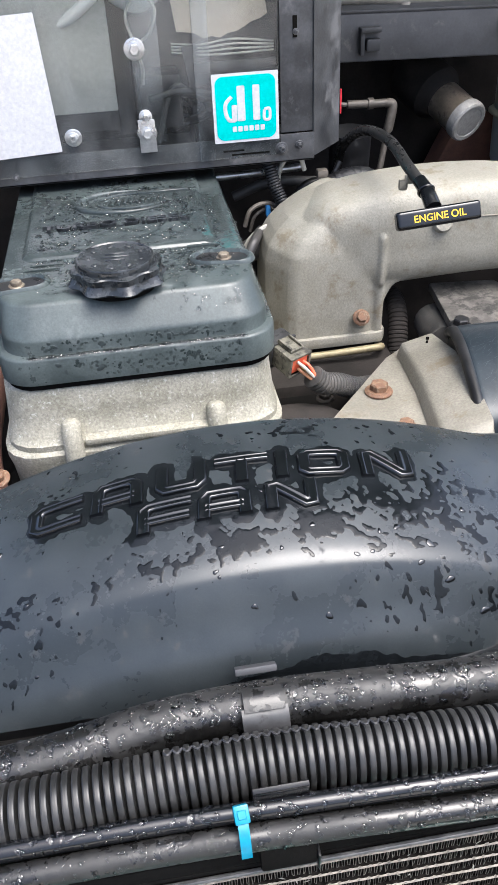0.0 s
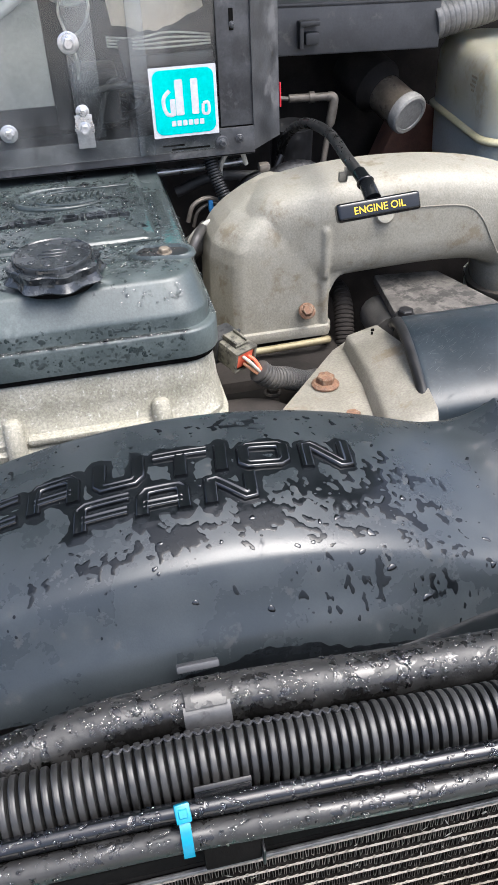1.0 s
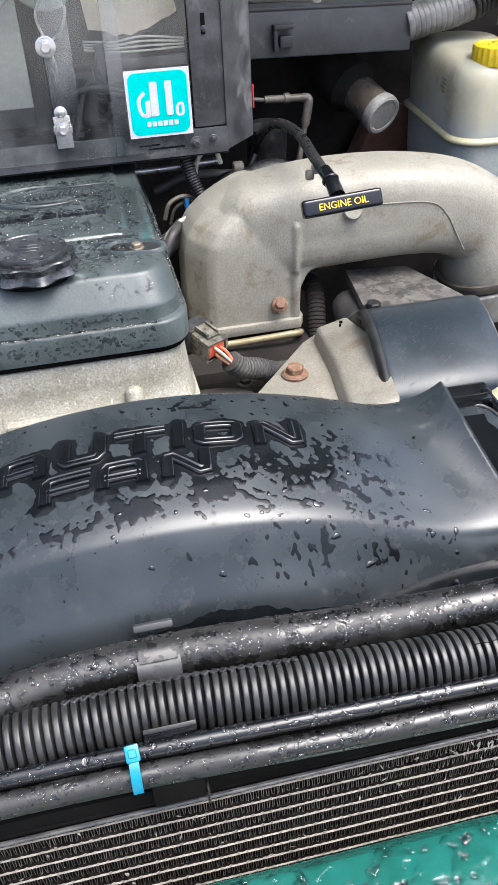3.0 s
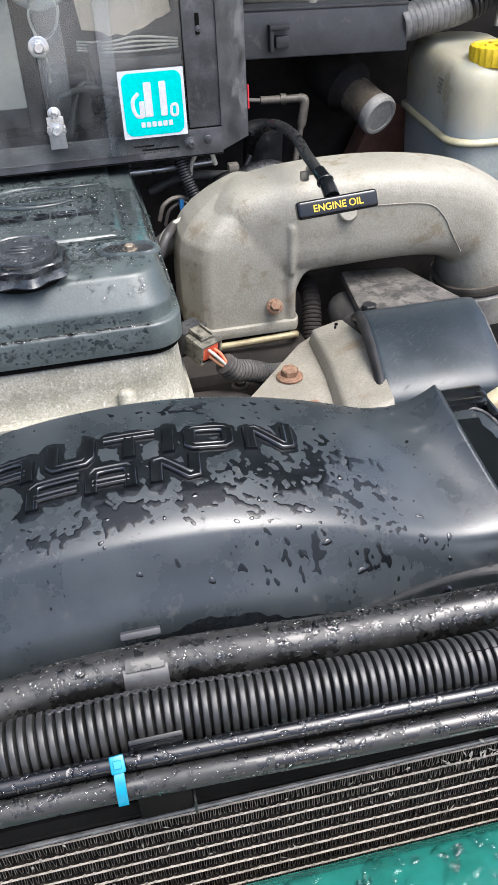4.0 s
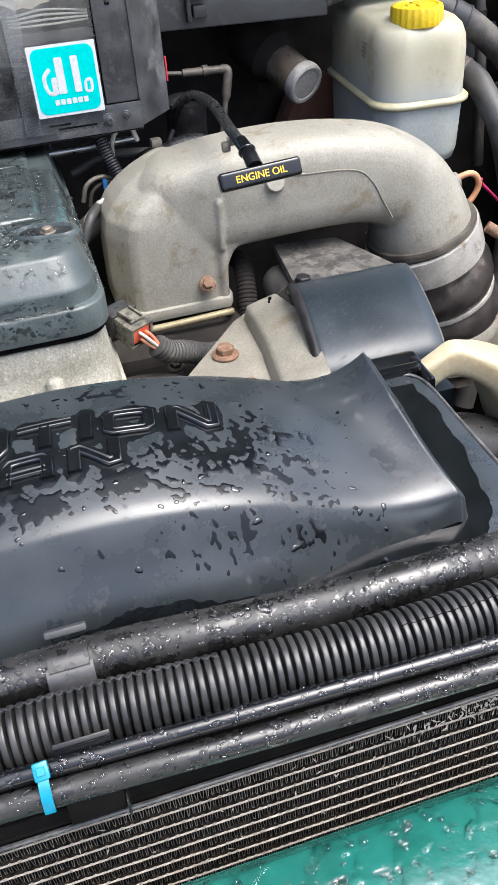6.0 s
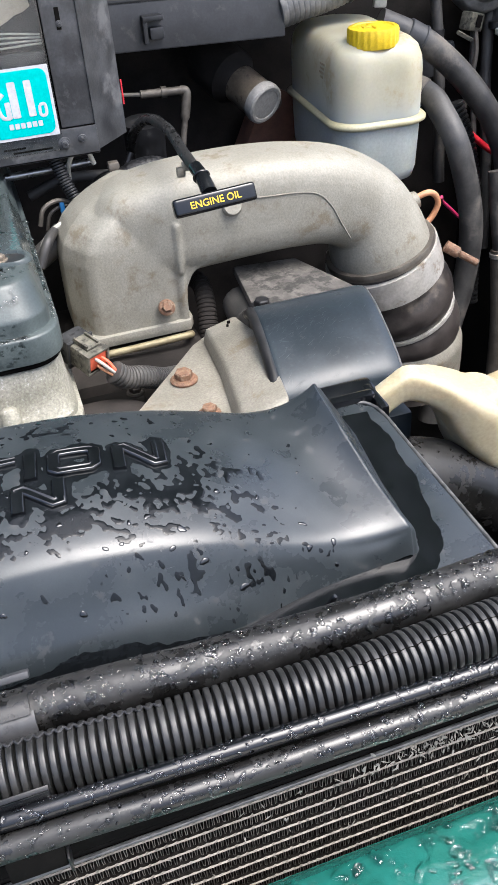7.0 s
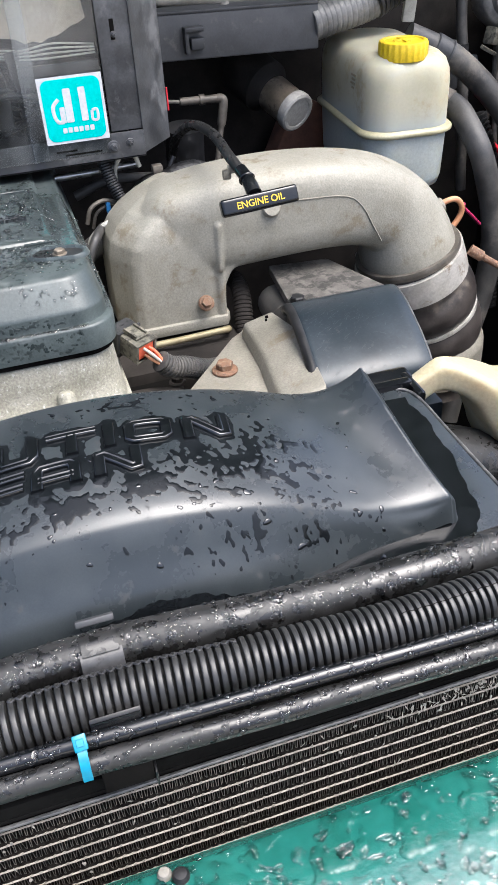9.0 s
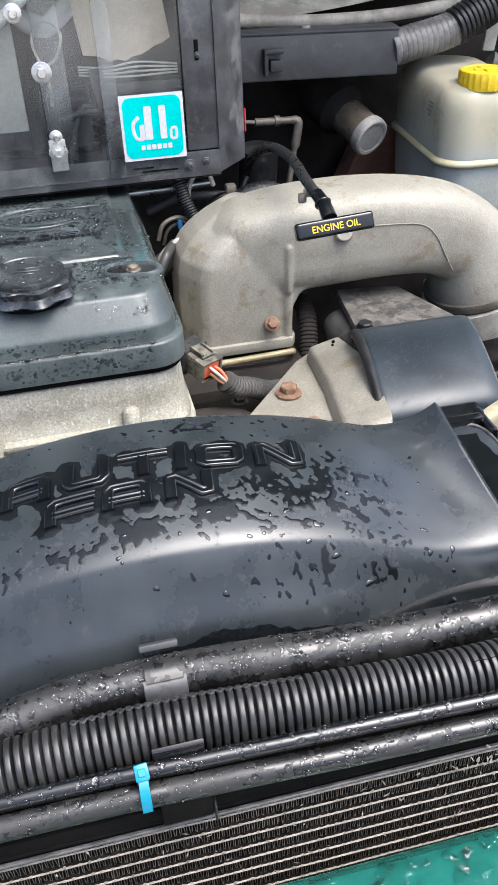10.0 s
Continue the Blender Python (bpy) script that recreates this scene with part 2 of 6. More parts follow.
M_SCUFF = surf("pale_scuff", (0.05, 0.053, 0.056), (0.085, 0.088, 0.092), 90, (0.5, 0.7), bump=0.0)
# fin sheets and their edges: one metal, coloured as shaded and as lit
M_FIN = surf("shaded_fin_metal", (0.0035, 0.003, 0.0027), (0.014, 0.0122, 0.0105), 300, (0.6, 0.8), 0.0, 0.1, spec=0.05)
M_TUBE_FLAT = surf("radiator_tube_metal", (0.125, 0.112, 0.095), (0.235, 0.212, 0.185), 160, (0.45, 0.65), 0.5, 0.3)
M_FINEDGE = surf("lit_fin_edge", (0.03, 0.027, 0.023), (0.14, 0.125, 0.105), 220, (0.5, 0.7), 0.3, 0.1)
# worn cooler rim; also the painted highlights on two black edges
M_RIM = surf("worn_rim_and_highlight", (0.07, 0.07, 0.07), (0.13, 0.127, 0.123), 80, (0.35, 0.55), 0.4, 0.2)
# near-black: grime, plus the shade of deep gaps put into the colour
M_DARK = surf("grimy_shade_black", (0.004, 0.0038, 0.0035), (0.009, 0.0085, 0.008), 12, (0.7, 0.9), 0.0, 0.3, spec=0.02)
M_FIREWALL = surf("grimy_firewall", (0.01, 0.0088, 0.0078), (0.027, 0.0235, 0.0208), 14, (0.65, 0.85), 0.0, 0.4, spec=0.15)
M_GREYPL = surf("grey_fender_plastic", (0.022, 0.023, 0.025), (0.036, 0.037, 0.04), 20, (0.45, 0.6), bump=0.15, dirt=(0.085, 0.082, 0.076), dirt_amount=0.14, dirt_scale=30)
M_COWL = surf("weathered_seal_beige", (0.14, 0.13, 0.108), (0.24, 0.225, 0.195), 30, (0.6, 0.8), bump=0.4, bump_scale=200, dirt=(0.09, 0.085, 0.07), dirt_amount=0.3, dirt_scale=20)
M_DUCT = surf("silver_grey_duct", (0.085, 0.083, 0.079), (0.165, 0.161, 0.153), 40, (0.4, 0.6), 0.2, 0.4, 220)
M_ASPHALT = surf("pale_concrete", (0.42, 0.39, 0.34), (0.5, 0.47, 0.41), 4, (0.8, 0.95), bump=0.5, bump_scale=90)
M_PAPER = surf("tan_paper", (0.52, 0.43, 0.32), (0.6, 0.51, 0.4), 20, (0.6, 0.8), bump=0.05)
M_GREYPANEL = surf("pale_grey_panel", (0.235, 0.24, 0.228), (0.265, 0.27, 0.257), 6, (0.35, 0.5), bump=0.03)
M_WHITE = surf("white_vinyl", (0.52, 0.52, 0.53), (0.54, 0.54, 0.55), 12, (0.25, 0.35), bump=0.0)
M_TEAL = surf("turquoise_vinyl", (0.0, 0.47, 0.45), (0.004, 0.52, 0.49), 20, (0.25, 0.35), bump=0.0)
M_ORANGE = surf("orange_seal", (0.62, 0.1, 0.045), (0.7, 0.15, 0.07), 90, (0.4, 0.6), bump=0.1)
M_CONN = surf("dirty_olive_plastic", (0.065, 0.062, 0.046), (0.145, 0.137, 0.105), 90, (0.5, 0.7), bump=0.3, dirt=(0.02, 0.018, 0.015), dirt_amount=0.5, dirt_scale=120)
M_RED = surf("red_wire", (0.55, 0.015, 0.03), (0.62, 0.03, 0.045), 60, (0.3, 0.45), bump=0.02)
M_PINK = surf("magenta_wire", (0.5, 0.03, 0.12), (0.58, 0.05, 0.16), 60, (0.3, 0.45), bump=0.02)
M_COPPER = surf("copper_brown_wire", (0.4, 0.19, 0.09), (0.5, 0.25, 0.13), 60, (0.4, 0.6), bump=0.1)
M_WIREW = surf("pale_wire", (0.32, 0.31, 0.27), (0.42, 0.41, 0.36), 60, (0.35, 0.5), bump=0.02)
M_BRASS = surf("brass_tube", (0.2, 0.165, 0.09), (0.29, 0.25, 0.15), 60, (0.45, 0.6), 0.4, 0.1)
M_YTEXT = surf("yellow_print", (0.62, 0.38, 0.01), (0.68, 0.43, 0.015), 60, (0.4, 0.5), bump=0.0)
M_BLUE = surf("blue_plastic", (0.03, 0.16, 0.4), (0.04, 0.2, 0.46), 60, (0.4, 0.5), bump=0.05)
M_WATER = film("water", 1.33)
M_DROP = clear("water_drop", (1, 1, 1), 0.0, 1.33)
M_ACRYL = hazy("scratched_acrylic", 0.045)
M_STRIP = hazy("clear_plastic_strip", 0.10)
M_HOSECLEAR = clear("clear_hose", (0.85, 0.86, 0.84), 0.15, 1.4, 0.6)
M_HOOD = surf("green_hood_underside", (0.02, 0.05, 0.048), (0.03, 0.065, 0.06), 6, (0.4, 0.6), bump=0.1)

# ---- mesh helpers ----


def finish(bm, name, angle=38):
    bmesh.ops.remove_doubles(bm, verts=bm.verts, dist=1e-6)
    bmesh.ops.recalc_face_normals(bm, faces=bm.faces)
    lim = radians(angle)
    for f in bm.faces:
        f.smooth = True
    for e in bm.edges:
        if len(e.link_faces) == 2 and e.calc_face_angle(0) > lim:
            e.smooth = False
    me = bpy.data.meshes.new(name)
    bm.to_mesh(me)
    bm.free()
    return me


def raw(verts, faces):
    bm = bmesh.new()
    vs = [bm.verts.new(v) for v in verts]
    for f in faces:
        try:
            bm.faces.new([vs[i] for i in f])
        except ValueError:
            pass
    return bm


def part(name, bm, material, parent=None, label="", angle=38):
    me = finish(bm, name, angle) if isinstance(bm, bmesh.types.BMesh) else bm
    if not me.materials:
        me.materials.append(material)
    ob = new(name, me)
    if parent:
        ob.parent = parent
        m = parent.matrix_basis if not parent.parent else parent.parent.matrix_basis @ parent.matrix_parent_inverse @ parent.matrix_basis
        ob.matrix_parent_inverse = m.inverted()
    if label:
        ob["label"] = label
    return ob


def thing(name, at, label, category, group="", kind=""):
    """An Empty at the base of a thing; its parts hang from it."""
    ob = new(name)
    ob.empty_display_size = 0.02
    ob.matrix_basis = Matrix.Translation(at)
    return tagged(ob, label, category, group, kind)


def solo(name, bm, material, label, category, group="", kind="", angle=38):
    return tagged(part(name, bm, material, None, "", angle), label, category, group, kind)


def loft(rings, cap0=True, cap1=True):
    n = len(rings[0])
    verts = [p for r in rings for p in r]
    faces = []
    for i in range(len(rings) - 1):
        for j in range(n):
            k = (j + 1) % n
            faces.append((i * n + j, i * n + k, (i + 1) * n + k, (i + 1) * n + j))
    if cap0:
        faces.append(tuple(range(n))[::-1])
    if cap1:
        faces.append(tuple(range((len(rings) - 1) * n, len(rings) * n)))
    return raw(verts, faces)


def grid(rows):
    """An open sheet from rows of points."""
    n = len(rows[0])
    verts = [p for r in rows for p in r]
    faces = [(i * n + j, i * n + j + 1, (i + 1) * n + j + 1, (i + 1) * n + j) for i in range(len(rows) - 1) for j in range(n - 1)]
    return raw(verts, faces)


def rrect(x0, x1, y0, y1, r, z, n=6):
    r = min(r, (x1 - x0) / 2 - 1e-5, (y1 - y0) / 2 - 1e-5)
    out = []
    for cx, cy, a0 in ((x1 - r, y1 - r, 0), (x0 + r, y1 - r, 90), (x0 + r, y0 + r, 180), (x1 - r, y0 + r, 270)):
        for k in range(n + 1):
            a = radians(a0 + 90 * k / n)
            out.append(Vector((cx + r * math.cos(a), cy + r * math.sin(a), z)))
    return out


def spline(pts, steps=8):
    pts = [Vector(p) for p in pts]
    if len(pts) < 3:
        return [pts[0].lerp(pts[-1], i / steps) for i in range(steps + 1)]
    ext = [2 * pts[0] - pts[1]] + pts + [2 * pts[-1] - pts[-2]]
    out = []
    for i in range(1, len(ext) - 2):
        a, b, c, d = ext[i - 1:i + 3]
        for k in range(steps):
            t = k / steps
            out.append(0.5 * (2 * b + (c - a) * t + (2 * a - 5 * b + 4 * c - d) * t * t + (3 * b - a - 3 * c + d) * t ** 3))
    out.append(pts[-1])
    return out


def frames(path):
    tang = [(path[min(i + 1, len(path) - 1)] - path[max(i - 1, 0)]).normalized() for i in range(len(path))]
    up = Vector((0, 0, 1)) if abs(tang[0].z) < 0.9 else Vector((0, 1, 0))
    u = (up - up.dot(tang[0]) * tang[0]).normalized()
    out = []
    for t in tang:
        u = (u - u.dot(t) * t).normalized()
        out.append((t, u, t.cross(u)))
    return out


def tube(pts, r, n=14, steps=8, caps=True, dense=None):
    """A round tube along a smooth line; r is a number or a function of the length run."""
    path = spline(pts, steps)
    if dense:
        run = [0.0]
        for a, b in zip(path, path[1:]):
            run.append(run[-1] + (b - a).length)
        count = int(run[-1] / dense)
        fresh, k = [], 0
        for i in range(count + 1):
            s = i * dense
            while k < len(run) - 2 and run[k + 1] < s:
                k += 1
            fresh.append(path[k].lerp(path[k + 1], (s - run[k]) / max(1e-9, run[k + 1] - run[k])))
        path = fresh
    rings, s = [], 0.0
    for i, (p, (t, u, v)) in enumerate(zip(path, frames(path))):
        if i:
            s += (p - path[i - 1]).length
        rr = r(s) if callable(r) else r
        rings.append([p + rr * (math.cos(a) * u + math.sin(a) * v) for a in (2 * math.pi * k / n for k in range(n))])
    return loft(rings, caps, caps)


def ribbed(pts, r0, r1, pitch, n=18, caps=True):
    prof = [r0 + (r1 - r0) * q for q in (0, 0.35, 0.93, 1, 1, 1, 1, 1, 0.93, 0.35)]
    per = len(prof)
    return tube(pts, lambda s: prof[int(round(s / (pitch / per))) % per], n, 12, caps, pitch / per)


def block(x0, x1, y0, y1, z0, z1, b=0.002, seg=2):
    bm = raw([(x, y, z) for x in (x0, x1) for y in (y0, y1) for z in (z0, z1)],
             [(0, 1, 3, 2), (4, 6, 7, 5), (0, 4, 5, 1), (2, 3, 7, 6), (0, 2, 6, 4), (1, 5, 7, 3)])
    if b:
        bmesh.ops.recalc_face_normals(bm, faces=bm.faces)
        bmesh.ops.bevel(bm, geom=bm.edges[:], offset=b, segments=seg, profile=0.6, affect="EDGES")
    return bm


def turn(bm, m):
    bmesh.ops.transform(bm, matrix=m, verts=bm.verts)
    return bm


def join(*bms):
    me = bpy.data.meshes.new("tmp")
    out = bmesh.new()
    for b in bms:
        b.to_mesh(me)
        out.from_mesh(me)
        b.free()
    bpy.data.meshes.remove(me)
    return out


def lathe(profile, n=24, m=None, lobes=None):
    """Turned about z; profile (radius, height[, lobe]) from the base up."""
    rings = []
    for p in profile:
        amp = p[2] if len(p) > 2 else 0.0
        rings.append([Vector(((p[0] + amp * math.cos((lobes or 0) * a)) * math.cos(a), (p[0] + amp * math.cos((lobes or 0) * a)) * math.sin(a), p[1])) for a in (2 * math.pi * k / n for k in range(n))])
    bm = loft(rings)
    return turn(bm, m) if m else bm


def prism(outline, z0, z1, b=0.002, seg=2):
    """A flat-sided plate from a plan outline."""
    bm = loft([[Vector((x, y, z0)) for x, y in outline], [Vector((x, y, z1)) for x, y in outline]])
    if b:
        bmesh.ops.recalc_face_normals(bm, faces=bm.faces)
        bmesh.ops.bevel(bm, geom=[e for e in bm.edges if e.calc_face_angle(0) > 0.3], offset=b, segments=seg, profile=0.6, affect="EDGES")
    return bm


def circle(r, thick, m, n=40):
    """A closed ring of round section in its own plane."""
    rings = []
    for k in range(n):
        a = 2 * math.pi * k / n
        rings.append([Vector(((r + thick * math.cos(b)) * math.cos(a), (r + thick * math.cos(b)) * math.sin(a), thick * math.sin(b))) for b in (2 * math.pi * j / 8 for j in range(8))])
    rings.append(rings[0])
    return turn(loft(rings, False, False), m)


def aim(at, way):
    """The pose at a point whose z axis runs along way."""
    return Matrix.Translation(at) @ Vector(way).to_track_quat("Z", "Y").to_matrix().to_4x4()


def words(text, size, stretch=1.0, depth=0.0005, weight=0.0):
    """Raised lettering in the built-in font, in its own plane, centred."""
    cu = bpy.data.curves.new("text", "FONT")
    cu.body, cu.size, cu.extrude, cu.offset = text, size, depth, weight
    cu.align_x, cu.align_y = "CENTER", "CENTER"
    ob = bpy.data.objects.new("text", cu)
    scene.collection.objects.link(ob)
    me = bpy.data.meshes.new_from_object(ob.evaluated_get(bpy.context.evaluated_depsgraph_get()))
    bpy.data.objects.remove(ob)
    bm = bmesh.new()
    bm.from_mesh(me)
    bpy.data.meshes.remove(me)
    return turn(bm, Matrix.Diagonal((stretch, 1, 1, 1)))


def hex_bolt(name, at, way, r, material, label, group=""):
    """Flanged hexagon bolt."""
    m = aim(at, way)
    ob = thing(name, at, label, "bolt", group)
    part("washer", lathe([(r * 1.5, 0), (r * 1.5, r * 0.18), (r * 1.25, r * 0.4)], 24, m), material, ob)
    part("head", turn(loft([[Vector((q * r * math.cos(k * math.pi / 3), q * r * math.sin(k * math.pi / 3), z)) for k in range(6)]
                            for q, z in ((1, r * 0.35), (1, r * 1.0), (0.86, r * 1.15))]), m), material, ob)
    return ob


def droplets(name, spots, label, spread=(0.0006, 0.0018), flat=1.0, material=None):
    """Many small water beads; spots are (place, normal)."""
    verts, faces = [], []
    for p, nrm in spots:
        r = random.uniform(*spread) * (1.6 if random.random() < 0.12 else 1)
        m = aim(p, nrm)
        sx, sy, hz = r * random.uniform(0.8, 1.7), r * random.uniform(0.7, 1.1), r * random.uniform(0.45, 0.7) * flat
        spin = random.uniform(0, 6.28)
        base = len(verts)
        f1, f2, g1, g2 = random.uniform(0, 6.28), random.uniform(0, 6.28), random.uniform(0, 0.3), random.uniform(0, 0.22)
        for lv, (q, h) in enumerate(((1.0, -0.15), (0.97, 0.3), (0.75, 0.72), (0.36, 0.95))):
            for k in range(10):
                a = 2 * math.pi * k / 10
                w = 1 + g1 * math.sin(2 * a + f1) + g2 * math.sin(3 * a + f2)
                x, y = w * q * sx * math.cos(a), w * q * sy * math.sin(a)
                verts.append(m @ Vector((x * math.cos(spin) - y * math.sin(spin), x * math.sin(spin) + y * math.cos(spin), h * hz)))
        verts.append(m @ Vector((0, 0, hz)))
        for lv in range(3):
            for k in range(10):
                faces.append((base + lv * 10 + k, base + lv * 10 + (k + 1) % 10, base + lv * 10 + 10 + (k + 1) % 10, base + lv * 10 + 10 + k))
        for k in range(10):
            faces.append((base + 30 + k, base + 30 + (k + 1) % 10, base + 40))
    me = bpy.data.meshes.new(name)
    me.from_pydata(verts, [], faces)
    me.polygons.foreach_set("use_smooth", [True] * len(me.polygons))
    me.materials.append(material or M_DROP)
    return tagged(new(name, me), label, "water drops", "", "stuff")


def scratches(name, spots, lengths, width, material, parent, label):
    """Fine scratch marks a hair above a surface; spots are (place, normal, way)."""
    verts, faces = [], []
    for p, nrm, way in spots:
        along = (way - way.dot(nrm) * nrm).normalized() * random.uniform(*lengths) / 2
        side = nrm.cross(along).normalized() * width * random.uniform(0.5, 1.0)
        b, up = len(verts), nrm * 0.00025
        verts += [p - along + up, p + side + up, p + along + up, p - side + up]
        faces.append((b, b + 1, b + 2, b + 3))
    me = bpy.data.meshes.new(name)
    me.from_pydata(verts, [], faces)
    return part(name, me, material, parent, label)


# ---- the setting ----
solo("ground", grid([[(x, y, 0) for x in (-400, -20, -4, 4, 20, 400)] for y in (-400, -20, -4, 4, 20, 400)]), M_ASPHALT,
     "pale wet concrete ground below the truck", "ground", kind="structure")
solo("wall_firewall", block(-0.85, 1.03, 1.40, 1.44, 0.35, 1.36, 0.004), M_FIREWALL, "grimy dark firewall behind the engine", "firewall", kind="structure")
solo("wall_fender_left", block(-0.85, -0.81, -0.1, 1.40, 0.35, 1.12, 0.004), M_FIREWALL, "dark inner wing of the engine bay", "inner fender", kind="structure")
solo("wall_fender_right", join(block(0.99, 1.03, -0.1, 1.40, 0.35, 1.12, 0.004), block(0.992, 1.028, 1.15, 1.40, 1.115, 1.36, 0.004)), M_FIREWALL, "dark inner wing of the engine bay", "inner fender", kind="structure")
# floor colour carries the bay's deep shade
solo("floor", block(-0.81, 0.99, 0.2, 1.40, 0.35, 0.39, 0.004), M_DARK, "near-black floor of the engine bay, shade in its colour", "floor", kind="structure")
hood_bm = block(-0.85, 1.03, -1.15, 0.0, 0.0, 0.03, 0.01)
turn(hood_bm, pose(0, 1.46, 1.37, -55, 0, 0))
solo("hood", hood_bm, M_HOOD, "raised bonnet with dark green underside", "hood", kind="structure")

# ---- fan shroud ----


def smooth(a, b, x):
    t = min(1.0, max(0.0, (x - a) / (b - a)))
    return t * t * (3 - 2 * t)


def shroud_profile(x):
    """Cross-section of the shroud at x: control points from the front lower edge over the fold to the rear edge."""
    top = 1.1455 - (min(x, 0.2) - 0.045) ** 2 / 0.84 - 0.35 * max(0.0, x - 0.2)
    e = min(1.0, max(0.0, (x - 0.165) / 0.1205)) ** 1.5
    e2 = smooth(0.15, 0.2855, x)
    low = 1.083 - (x - 0.04) ** 2 / 0.9
    pts = [(0.2885, low - 0.014), (0.2935, low + 0.002), (0.3055, 0.5 * (low + 0.002 + top - 0.0235)), (0.3165, top - 0.0235), (0.3235, top - 0.0165), (0.338, top - 0.0110), (0.365, top - 0.0045), (0.405, top), (0.438, top - 0.001), (0.447, top - 0.005)]
    end = [(0.3075, 1.0655), (0.3085, 1.070), (0.310, 1.0750), (0.3125, 1.0812), (0.316, 1.0862), (0.328, 1.091), (0.350, 1.0978), (0.393, 1.1128), (0.424, 1.1230), (0.434, 1.1254)]
    side = [0, 0, 0, 0, 0, -0.003, -0.0065, -0.0115, -0.0145, -0.0145]
    e3 = min(1.0, max(0.0, (x - 0.195) / 0.0905)) ** 1.7
    ew = [e2, e2, e2, e, e, e, e3, e3, e3, e3]
    return [Vector((x + s * w, a[0] + (b[0] - a[0]) * w, a[1] + (b[1] - a[1]) * w)) for a, b, w, s in zip(pts, end, ew, side)]


def shroud_at(x, v):
    """A point on the shroud, v from 0 (front lower edge) to 1 (rear edge)."""
    c = shroud_profile(x)
    ext = [2 * c[0] - c[1]] + c + [2 * c[-1] - c[-2]]
    s = v * (len(c) - 1)
    i = min(int(s), len(c) - 2)
    t = s - i
    a, b, d, f = ext[i:i + 4]
    return 0.5 * (2 * b + (d - a) * t + (2 * a - 5 * b + 4 * d - f) * t * t + (3 * b - a - 3 * d + f) * t ** 3)


def shroud_by_y(x, y):
    """A point and the outward normal of the shroud above a place in the plan."""
    lo, hi = 0.0, 1.0
    for _ in range(22):
        mid = (lo + hi) / 2
        if shroud_at(x, mid).y < y:
            lo = mid
        else:
            hi = mid
    p = shroud_at(x, lo)
    du = shroud_at(x + 0.002, lo) - p
    dv = shroud_at(x, min(1, lo + 0.004)) - shroud_at(x, max(0, lo - 0.004))
    return p, du.cross(dv).normalized()


shroud = thing("fan_shroud", (0.05, 0.36, 1.0), "wet black plastic fan shroud with raised lettering", "fan shroud")
rows = []
xs = [-0.30 + 0.5855 * i / 120 for i in range(120)] + [0.2842, 0.2855]
for x in xs:
    r = [shroud_at(x, k / 54) for k in range(55)]
    r += [r[-1] + Vector((0, 0.004, -0.006)), r[-1] + Vector((0, 0.005, -0.02)), r[-1] + Vector((0, 0.002, -0.12))]
    rows.append(r)
foot = [Vector((0.2955 + 0.12 * max(0, p.y - 0.32), p.y + 0.003, 1.062)) for p in rows[-1]]
ends = [[p + Vector((a, 0, b)) for p in rows[-1]] for a, b in ((0.0016, -0.0008), (0.0026, -0.0026), (0.0030, -0.0042), (0.0046, -0.0048), (0.0060, -0.0066))]
ends.append([p.lerp(q, 0.6) for p, q in zip(ends[-1], foot)])
ends.append(foot)
shell = part("shell", grid(rows + ends), M_SHROUD, shroud, angle=60)
# flat flange beyond the end of the moulding
flange = part("flange", prism([(0.16, 0.30), (0.16, 0.274), (0.341, 0.274), (0.341, 0.33), (0.342, 0.45), (0.338, 0.472), (0.328, 0.482), (0.300, 0.482), (0.290, 0.34)], 1.048, 1.0635, 0.003), M_SHROUD, shroud, "flat wet flange of the shroud")
wet = []
for k in range(60):
    a = k / 59
    edge = [shroud_at(x, 0) for x in (0.13, 0.19, 0.24, 0.28)] + [Vector(p) for p in ((0.302, 0.318, 0), (0.306, 0.36, 0), (0.308, 0.42, 0), (0.310, 0.468, 0))]
    i = min(int(a * 7), 6)
    p = edge[i].lerp(edge[i + 1], a * 7 - i)
    q = 0.024 - 0.013 * smooth(0.4, 0.6, a) + 0.010 * smooth(0.6, 0.85, a) + 0.005 * noise.noise(Vector((a * 11, 3.3, 0))) + 0.003 * noise.noise(Vector((a * 31, 1.3, 0)))
    out = Vector((0.2, -1, 0)).lerp(Vector((1, -0.1, 0)), smooth(0.3, 0.65, a)).normalized()
    wet.append([(p.x - 0.3 * out.x * 0.016, p.y - out.y * 0.016 * (1 - smooth(0.4, 0.5, a)), 1.0639), (p.x + out.x * q, p.y + out.y * q, 1.0639)])
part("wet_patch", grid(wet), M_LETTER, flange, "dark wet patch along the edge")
# pale colour paints the highlight that runs along the flange edge
part("edge_bead", tube([(0.300, 0.482, 1.0625), (0.328, 0.4815, 1.063), (0.338, 0.473, 1.063), (0.3415, 0.455, 1.063), (0.341, 0.41, 1.063), (0.341, 0.325, 1.063), (0.341, 0.28, 1.0625)], 0.0015, 10), M_RIM, flange, "thin edge bead with its highlight painted pale")
part("rear_lug", join(block(0.306, 0.345, 0.480, 0.490, 1.05, 1.069, 0.003), block(0.306, 0.352, 0.492, 0.512, 1.045, 1.066, 0.004), block(0.341, 0.349, 0.462, 0.5, 1.05, 1.067, 0.003)), M_GLOSS, shroud)
part("stud", turn(lathe([(0.0022, 0), (0.0022, 0.012), (0.0012, 0.0135)], 12), aim((0.218, 0.286, 1.066), (0.3, -0.25, 0.9))), M_GLOSS, shroud, "small dark stud")
